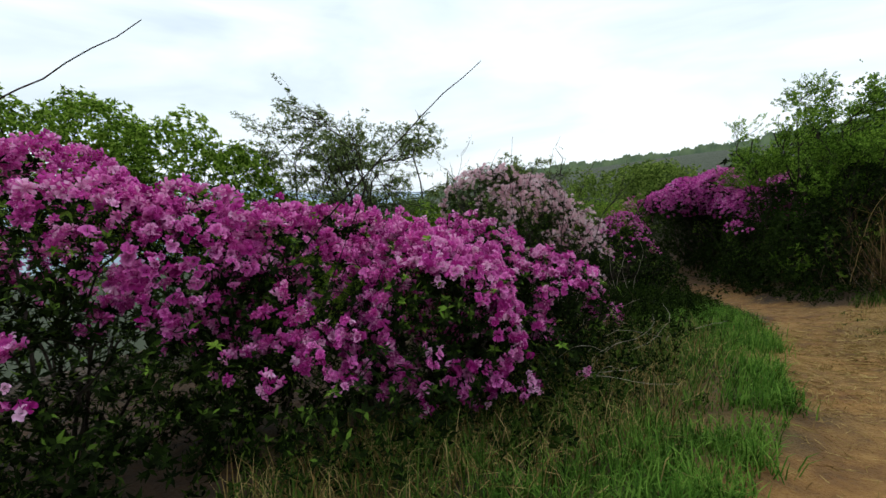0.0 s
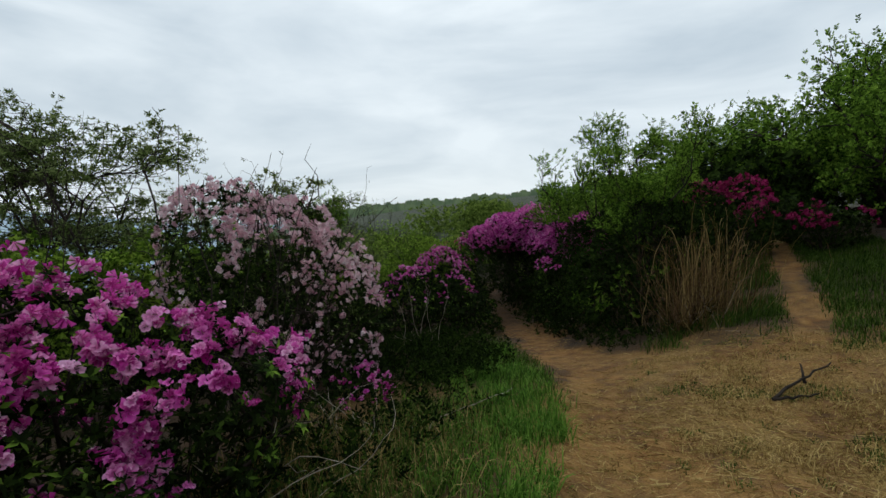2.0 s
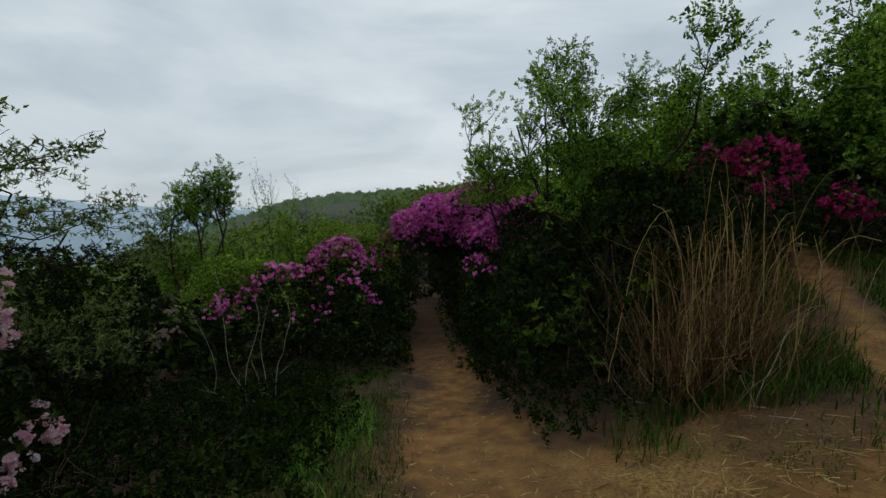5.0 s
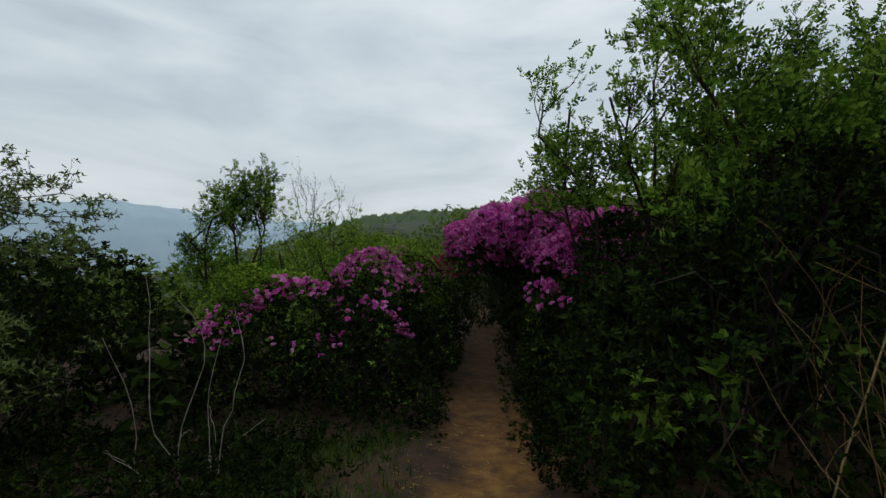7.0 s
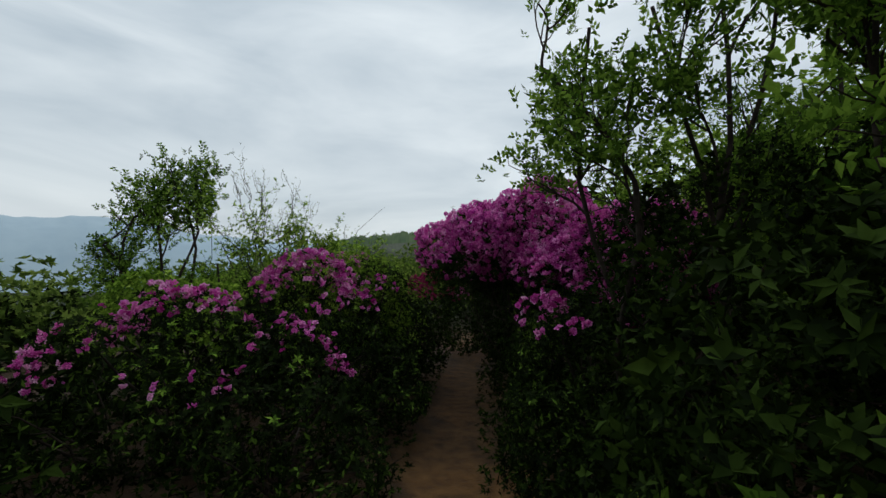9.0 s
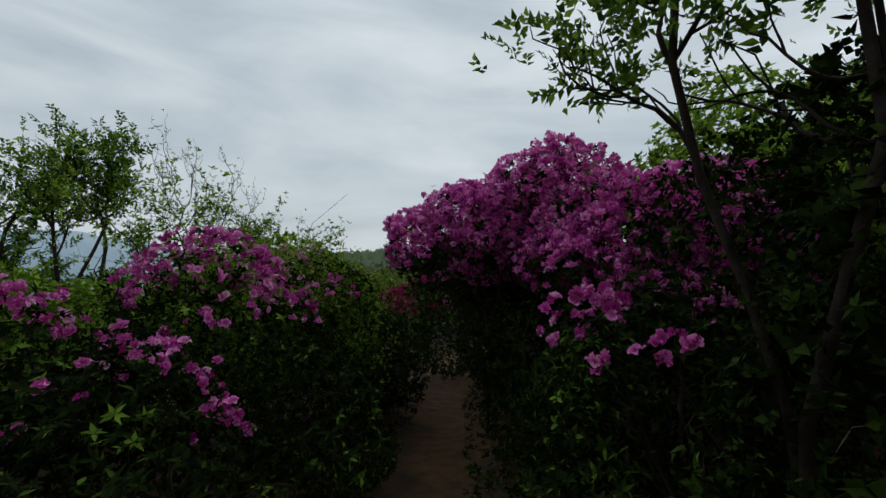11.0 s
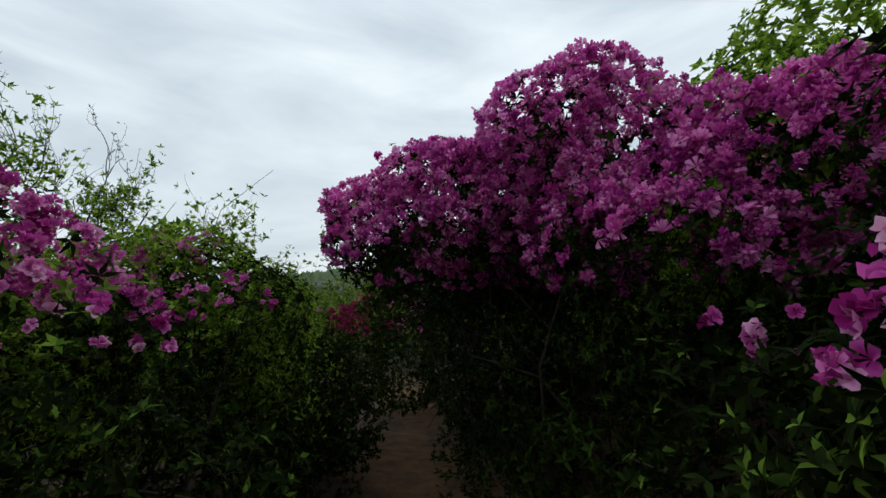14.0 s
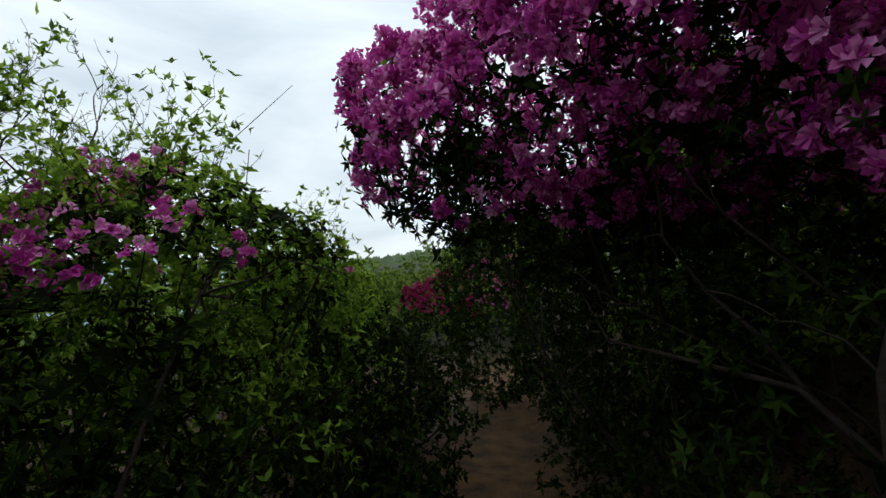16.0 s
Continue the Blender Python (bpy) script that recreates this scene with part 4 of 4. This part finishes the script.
def clumped(x, y, scale=3.0):
    return 0.5 + 0.25 * np.sin(scale * x + 1.3 * np.sin(scale * 0.7 * y)) + 0.25 * np.sin(scale * 1.2 * y + 1.7 * np.sin(scale * 0.6 * x))


def left_verge(x, y):
    d, xr = far_from(TRAIL, x, y), x - trail_x(y)
    return (xr < 0) & (y < rng.uniform(4.6, 8.0, len(y))) & (d > 0.42 + 0.18 * smooth(5, 6.5, y)) & (d < 1.9) & (clumped(x, y) > rng.uniform(-0.1, 0.75, len(x)))


x, y = verge(110000, -1.0, 5.0, 0.5, 9.0, left_verge)
keep = far_from(TRAIL, x, y) < rng.uniform(0.8, 1.9, len(x))
x, y = x[keep], y[keep]
blades("verge_grass", "green grass along the trail", x, y, 0.07 + 0.09 * clumped(x, y), 0.6, 0.0035, GRASS_GREEN)
tx, ty = verge(1500, -1.0, 5.0, 0.8, 8.0, left_verge)
keep = far_from(TRAIL, tx, ty) < rng.uniform(0.7, 1.6, len(tx))
tx, ty = tx[keep], ty[keep]
tx, ty = np.repeat(tx, 45) + rng.normal(0, 0.055, len(tx) * 45), np.repeat(ty, 45) + rng.normal(0, 0.055, len(ty) * 45)
blades("tuft_grass", "taller tufts of bright green grass", tx, ty, 0.17, 0.75, 0.004, GRASS_GREEN)


def hedge_foot(x, y):
    d = far_from(TRAIL, x, y)
    return (x - trail_x(y) < 0) & (y < rng.uniform(4.0, 5.0, len(y))) & (d > rng.uniform(0.7, 1.5, len(x))) & (d < 2.2)


x, y = verge(40000, -1.0, 5.0, 0.5, 8.0, hedge_foot)
blades("verge_straw", "dry straw and dead grass at the foot of the hedge", x, y, 0.28, 0.9, 0.0025, GRASS_DRY)
x, y = verge(45000, -1.0, 5.0, 0.5, 8.0, hedge_foot)
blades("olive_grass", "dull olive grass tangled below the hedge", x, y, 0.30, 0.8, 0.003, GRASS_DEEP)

x, y = verge(40000, 1.5, 4.8, 4.6, 9.0, lambda x, y: (x - trail_x(y) < 0) & (far_from(TRAIL, x, y) > rng.uniform(0.3, 0.7, len(x))) & (far_from(TRAIL, x, y) < 1.8) & (clumped(x, y, 3.7) > rng.uniform(-0.1, 0.7, len(x))))
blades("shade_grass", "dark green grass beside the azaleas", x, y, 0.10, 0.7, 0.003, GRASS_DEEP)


def open_clearing(x, y):
    return (np.hypot((x - 4.8) / 2.6, (y - 3.2) / 2.1) < rng.uniform(0.6, 1.1, len(x))) & (far_from(TRAIL, x, y) > rng.uniform(0.1, 0.6, len(x)))


x, y = verge(60000, 1.5, 8.0, 0.3, 5.6, lambda x, y: (np.hypot((x - 4.6) / 2.6, (y - 3.1) / 2.2) < rng.uniform(0.6, 1.05, len(x))) & (far_from(TRAIL, x, y) > rng.uniform(0.3, 0.6, len(x))) & (clumped(x, y, 5.3) > rng.uniform(0.35, 0.9, len(x))))
blades("trodden_straw", "trodden tufts of dry straw on the clearing", x, y, 0.10, 1.25, 0.0025, STRAW)


cx, cy = verge(260, 2.2, 7.6, 0.4, 6.0, lambda x, y: open_clearing(x, y))
cx, cy = np.repeat(cx, 40) + rng.normal(0, 0.035, len(cx) * 40), np.repeat(cy, 40) + rng.normal(0, 0.035, len(cy) * 40)
blades("weed_tufts", "small dark green weeds dotted over the clearing", cx, cy, 0.045, 0.9, 0.003, GRASS_DEEP)
sx, sy = verge(420, 2.2, 7.6, 0.4, 6.0, lambda x, y: open_clearing(x, y))
sx, sy = np.repeat(sx, 40) + rng.normal(0, 0.05, len(sx) * 40), np.repeat(sy, 40) + rng.normal(0, 0.05, len(sy) * 40)
blades("straw_tufts", "pale tufts of dead grass on the clearing", sx, sy, 0.075, 1.0, 0.0025, STRAW)


def litter(name, label, x, y, length, width, material):
    """Straws that lie on the ground, each a bent strip."""
    n = len(x)
    a, length = rng.uniform(0, 2 * np.pi, n), length * rng.uniform(0.3, 1.4, n)
    way = np.stack([np.cos(a), np.sin(a)], axis=1) * length[:, None] / 2
    side = np.stack([-np.sin(a), np.cos(a)], axis=1) * (width * rng.uniform(0.5, 1.5, n))[:, None]
    c, bend = np.stack([x, y], axis=1), side * rng.normal(0, 3, (n, 1))
    flat = np.stack([c - way - side, c - way + side, c + bend + side, c + bend - side, c + way + side * 0.4, c + way - side * 0.4], axis=1)
    z = ground(flat[..., 0], flat[..., 1]) + rng.uniform(0.003, 0.012, (n, 1)) + rng.normal(0, 0.002, (n, 6))
    v = np.concatenate([flat, z[..., None]], axis=2).reshape(-1, 3)
    k = np.arange(n)[:, None] * 6
    tagged(new(name, mesh_from(name, v, [np.concatenate([k + np.array([[0, 1, 2, 3]]), k + np.array([[3, 2, 4, 5]])])], material)), label, "straw", kind="stuff")


x, y = verge(50000, 1.0, 8.0, 0.3, 6.6, lambda x, y: (np.hypot((x - 4.4) / 2.9, (y - 3.1) / 2.6) < rng.uniform(0.5, 1.1, len(x))) & (x - trail_x(y) > -0.5) & (clumped(x, y, 2.1) > rng.uniform(-0.5, 0.8, len(x))))
litter("straw_litter", "flattened dry straw on the clearing and trail", x, y, 0.10, 0.0014, STRAW)
x, y = verge(1800, 3.6, 6.2, 5.5, 9.5, lambda x, y: far_from(TRAIL, x, y) < 0.6)
litter("leaf_litter", "bits of straw and leaf on the trodden earth", x, y, 0.06, 0.002, STRAW)
x, y = verge(130000, 2.0, 8.0, 0.5, 6.0, lambda x, y: open_clearing(x, y) & (clumped(x, y, 4.3) > rng.uniform(0.78, 0.92, len(x))))
blades("clearing_grass", "green tufts in the straw of the clearing", x, y, 0.06, 0.9, 0.002, GRASS_DEEP)
x, y = verge(80000, 5.0, 12.5, 4.0, 9.0, lambda x, y: (far_from(SIDE_TRAIL, x, y) > rng.uniform(0.14, 0.3, len(x))) & (far_from(SIDE_TRAIL, x, y) < 1.6) & (x > rng.uniform(5.9, 7.0, len(x))) & (clumped(x, y) > rng.uniform(-0.1, 0.6, len(x))))
blades("side_grass", "dark green grass beside the side trail", x, y, 0.13, 0.6, 0.004, GRASS_DEEP)


x, y = verge(9000, 4.9, 7.4, 4.9, 6.3, lambda x, y: (np.hypot((x - 6.3) / 1.0, (y - 5.65) / 0.45) < rng.uniform(0.5, 1.1, len(x))) & (clumped(x, y, 5.0) > 0.4))
blades("clump_grass", "green grass at the foot of the dry stalks", x, y, 0.16, 0.6, 0.0035, GRASS_DEEP)


def undergrowth(name, label, n, x0, x1, y0, y1, test, material, shapes, size, height):
    """Low leafy weeds that cover the ground."""
    x, y = verge(n, x0, x1, y0, y1, test)
    p = np.stack([x, y, ground(x, y) + rng.uniform(0.0, height, len(x)) ** 1.3], axis=1)
    v, f = strew(shapes, p, frames_to(np.array([0, 0, 1.0]) + rng.normal(0, 0.5, p.shape)), size * rng.uniform(0.6, 1.4, len(x)))
    tagged(new(name, mesh_from(name, v, f, material)), label, "undergrowth", kind="stuff")


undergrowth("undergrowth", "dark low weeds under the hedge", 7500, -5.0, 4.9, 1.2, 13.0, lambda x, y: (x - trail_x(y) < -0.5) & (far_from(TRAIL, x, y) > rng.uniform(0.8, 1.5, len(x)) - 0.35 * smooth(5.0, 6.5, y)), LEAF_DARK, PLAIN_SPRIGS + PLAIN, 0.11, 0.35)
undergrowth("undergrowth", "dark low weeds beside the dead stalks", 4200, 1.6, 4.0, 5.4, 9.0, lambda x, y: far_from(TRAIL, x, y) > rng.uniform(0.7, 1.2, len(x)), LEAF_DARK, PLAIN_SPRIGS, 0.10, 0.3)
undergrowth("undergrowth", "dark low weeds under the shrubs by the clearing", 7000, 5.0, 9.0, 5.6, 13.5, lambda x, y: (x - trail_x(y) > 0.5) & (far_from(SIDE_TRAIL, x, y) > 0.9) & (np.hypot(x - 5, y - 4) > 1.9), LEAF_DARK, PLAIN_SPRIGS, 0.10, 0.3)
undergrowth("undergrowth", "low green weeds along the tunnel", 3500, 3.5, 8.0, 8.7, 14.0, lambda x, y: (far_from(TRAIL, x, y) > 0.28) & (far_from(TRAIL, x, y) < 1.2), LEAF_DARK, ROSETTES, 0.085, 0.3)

undergrowth("undergrowth", "low weeds between the hedge and the trail", 3000, 0.2, 4.2, 1.6, 4.8, lambda x, y: (x - trail_x(y) < -0.8) & (far_from(TRAIL, x, y) > rng.uniform(1.0, 1.5, len(x))) & (far_from(TRAIL, x, y) < 2.4), LEAF_AZALEA, PLAIN_SPRIGS, 0.10, 0.35)


def dry_clump(x, y, n, height, label):
    """A clump of dead grass: short reddish stems, and tall pale stalks that lean and nod."""
    z = float(ground(x, y))
    base = thing("dry_grass_clump", x, y, z, label, "dry grass")
    lines = []
    for k in range(n):
        a, r = rng.uniform(0, 2 * np.pi), abs(rng.normal(0, 0.26))
        s = np.array([r * np.cos(a), r * np.sin(a), -0.05])
        h = height * (0.25 + 0.5 * rng.uniform(0, 1) ** 1.5)
        d = rng.normal(0, 0.30, 3) * np.array([1, 1, 0]) * h
        lines.append((wander(s, s + d + np.array([0, 0, h]), 0.09, 7, 0.02), rng.uniform(0.0018, 0.0042), 0.0012))
    t = np.linspace(0, 1, 12)[:, None]
    for k in range(26):
        a, r = rng.uniform(0, 2 * np.pi), abs(rng.normal(0, 0.2))
        s = np.array([r * np.cos(a), r * np.sin(a), -0.05])
        h, b, nod = height * rng.uniform(0.7, 1.08), rng.uniform(0, 2 * np.pi), rng.uniform(0.0, 0.3)
        out = np.array([np.cos(b), np.sin(b), 0]) * h
        line = s + out * (rng.uniform(0.02, 0.16) * t + nod * 0.7 * t ** 4) + np.array([0, 0, h]) * (t - nod * 0.9 * t ** 6) + rng.normal(0, 0.004, (12, 3))
        v, f = tubes([(line, rng.uniform(0.003, 0.0055), 0.0018)], 5)
        part("stalk", mesh_from("stalk", v, f, GRASS_DRY, True), base)
    v, f = tubes(lines[::3], 4)
    part("pale_straw", mesh_from("pale_straw", v, f, GRASS_DRY), base, "straw-coloured dead stems", kind="stuff")
    v, f = tubes([q for k, q in enumerate(lines) if k % 3], 4)
    part("straw", mesh_from("straw", v, f, GRASS_RUSSET), base, "reddish brown dead stems", kind="stuff")


dry_clump(6.12, 5.85, 330, 1.7, "tall clump of dead straw-coloured stalks")
dry_clump(6.62, 5.8, 220, 1.6, "clump of dead straw-coloured stalks")


def dead_stalk(name, label, lines, material, radius, bend=0.06, gnarl=0.004):
    """Dead twigs that stand or lie: each a crooked line with kinks."""
    a = np.array(lines[0][0], float)
    base = thing(name, *a, label, "twig")
    for p, q, sag in lines:
        line = wander(np.array(p) - a, np.array(q) - a, bend, 11, sag)
        line[1:] += rng.normal(0, gnarl, (10, 3))
        v, f = tubes([(line, radius * rng.uniform(0.8, 1.1), radius * 0.35)], 5)
        part("twig", mesh_from("twig", v, f, material, True), base)


def at(x, y, up=0.0):
    return (x, y, float(ground(x, y)) + up)


dead_stalk("fallen_branch", "forked dead branch lying on the clearing", [(at(4.77, 3.78, 0.03), at(5.58, 3.90, 0.06), 0.0), (at(4.77, 3.78, 0.03), at(5.05, 3.64, 0.03), 0.0), (at(5.2, 3.84, 0.04), at(5.36, 3.98, 0.10), 0.0)], BARK_DARK, 0.016, 0.015, 0.006)
dead_stalk("dead_stalk", "pale bare thorny stalks rising from the undergrowth", [(at(3.15, 8.1), (3.1, 8.15, 0.28), 0.0), (at(3.32, 8.1), (3.38, 8.2, 0.12), 0.0), (at(3.24, 8.15), (2.9, 8.2, 0.42), 0.0), (at(3.4, 8.0), (3.45, 8.05, 0.25), 0.0), (at(2.9, 8.2), (2.7, 8.1, 0.05), 0.0)], BARK_PALE, 0.0045)
dead_stalk("fallen_stick", "long straight pale stick lying in the verge", [(at(2.2, 4.35, 0.04), at(3.05, 4.75, 0.1), 0.0)], BARK_PALE, 0.007)
for x, y, h in ((5.95, 6.75, 0.75), (5.85, 7.45, 0.55)):
    tree("sapling", "young sapling with broad drooping fresh leaves", x, y, [(-0.12, -0.1, h), (0.1, -0.15, h * 0.8)], LEAF_FRESH, BROAD, 0.15, 2, 0.6, 0.22, 2, 0.0, 0.006, 0.05, bark=BARK_BROWN, category="sapling", group="saplings")
WHIP = "long bare dark whip arching above the blossom"
dead_stalk("bare_whip", WHIP, [((-0.98, 2.6, 0.78), (0.23, 2.5, 1.96), 0.04), (at(-1.1, 2.6), (-0.35, 2.4, 1.45), 0.04)], BARK_DARK, 0.006, 0.012)
dead_stalk("bare_whip", WHIP, [((-2.77, 2.4, 1.61), (-1.36, 2.2, 2.12), 0.03)], BARK_DARK, 0.006, 0.012)
dead_stalk("bare_whip", WHIP, [(at(0.9, 4.6), (1.5, 4.4, 1.5), 0.08), (at(0.9, 4.6), (0.7, 4.5, 1.75), 0.03), (at(0.9, 4.6), (1.2, 4.9, 1.65), 0.03), (at(0.9, 4.6), (2.2, 5.2, 1.35), 0.06)], BARK_DARK, 0.005, 0.035)


def brush(label, spots, reach, count, material, radius):
    """A tangle of dead twigs, each a part, springing from a few roots."""
    lines = []
    for k in range(count):
        x, y = spots[k % len(spots)]
        a = rng.uniform(0, 2 * np.pi)
        d = reach * rng.uniform(0.4, 1.0)
        x, y = x + rng.normal(0, 0.15), y + rng.normal(0, 0.15)
        lines.append((at(x, y), at(x + d * np.cos(a), y + d * np.sin(a), rng.uniform(0.05, 0.55)), rng.uniform(-0.04, 0.10)))
    dead_stalk("dead_brush", label, lines, material, radius, 0.09)


brush("tangle of dead grey twigs at the foot of the hedge", [(1.0, 3.5), (1.4, 4.1), (1.7, 4.6), (0.7, 3.0)], 0.75, 40, BARK_PALE, 0.003)
brush("dead brown twigs under the pale azalea", [(2.3, 5.7), (2.6, 6.4), (2.2, 6.8)], 0.6, 18, BARK_BROWN, 0.003)
brush("bleached dead twigs among the weeds", [(3.0, 7.9), (3.3, 8.5)], 0.5, 9, BARK_PALE, 0.0035)
brush("grey dead twigs under the azalea", [(6.4, 9.0), (6.2, 8.6)], 0.5, 14, BARK_PALE, 0.0035)
brush("dead stems beside the dry grass", [(6.3, 5.8), (6.1, 5.7)], 0.45, 16, BARK_PALE, 0.003)
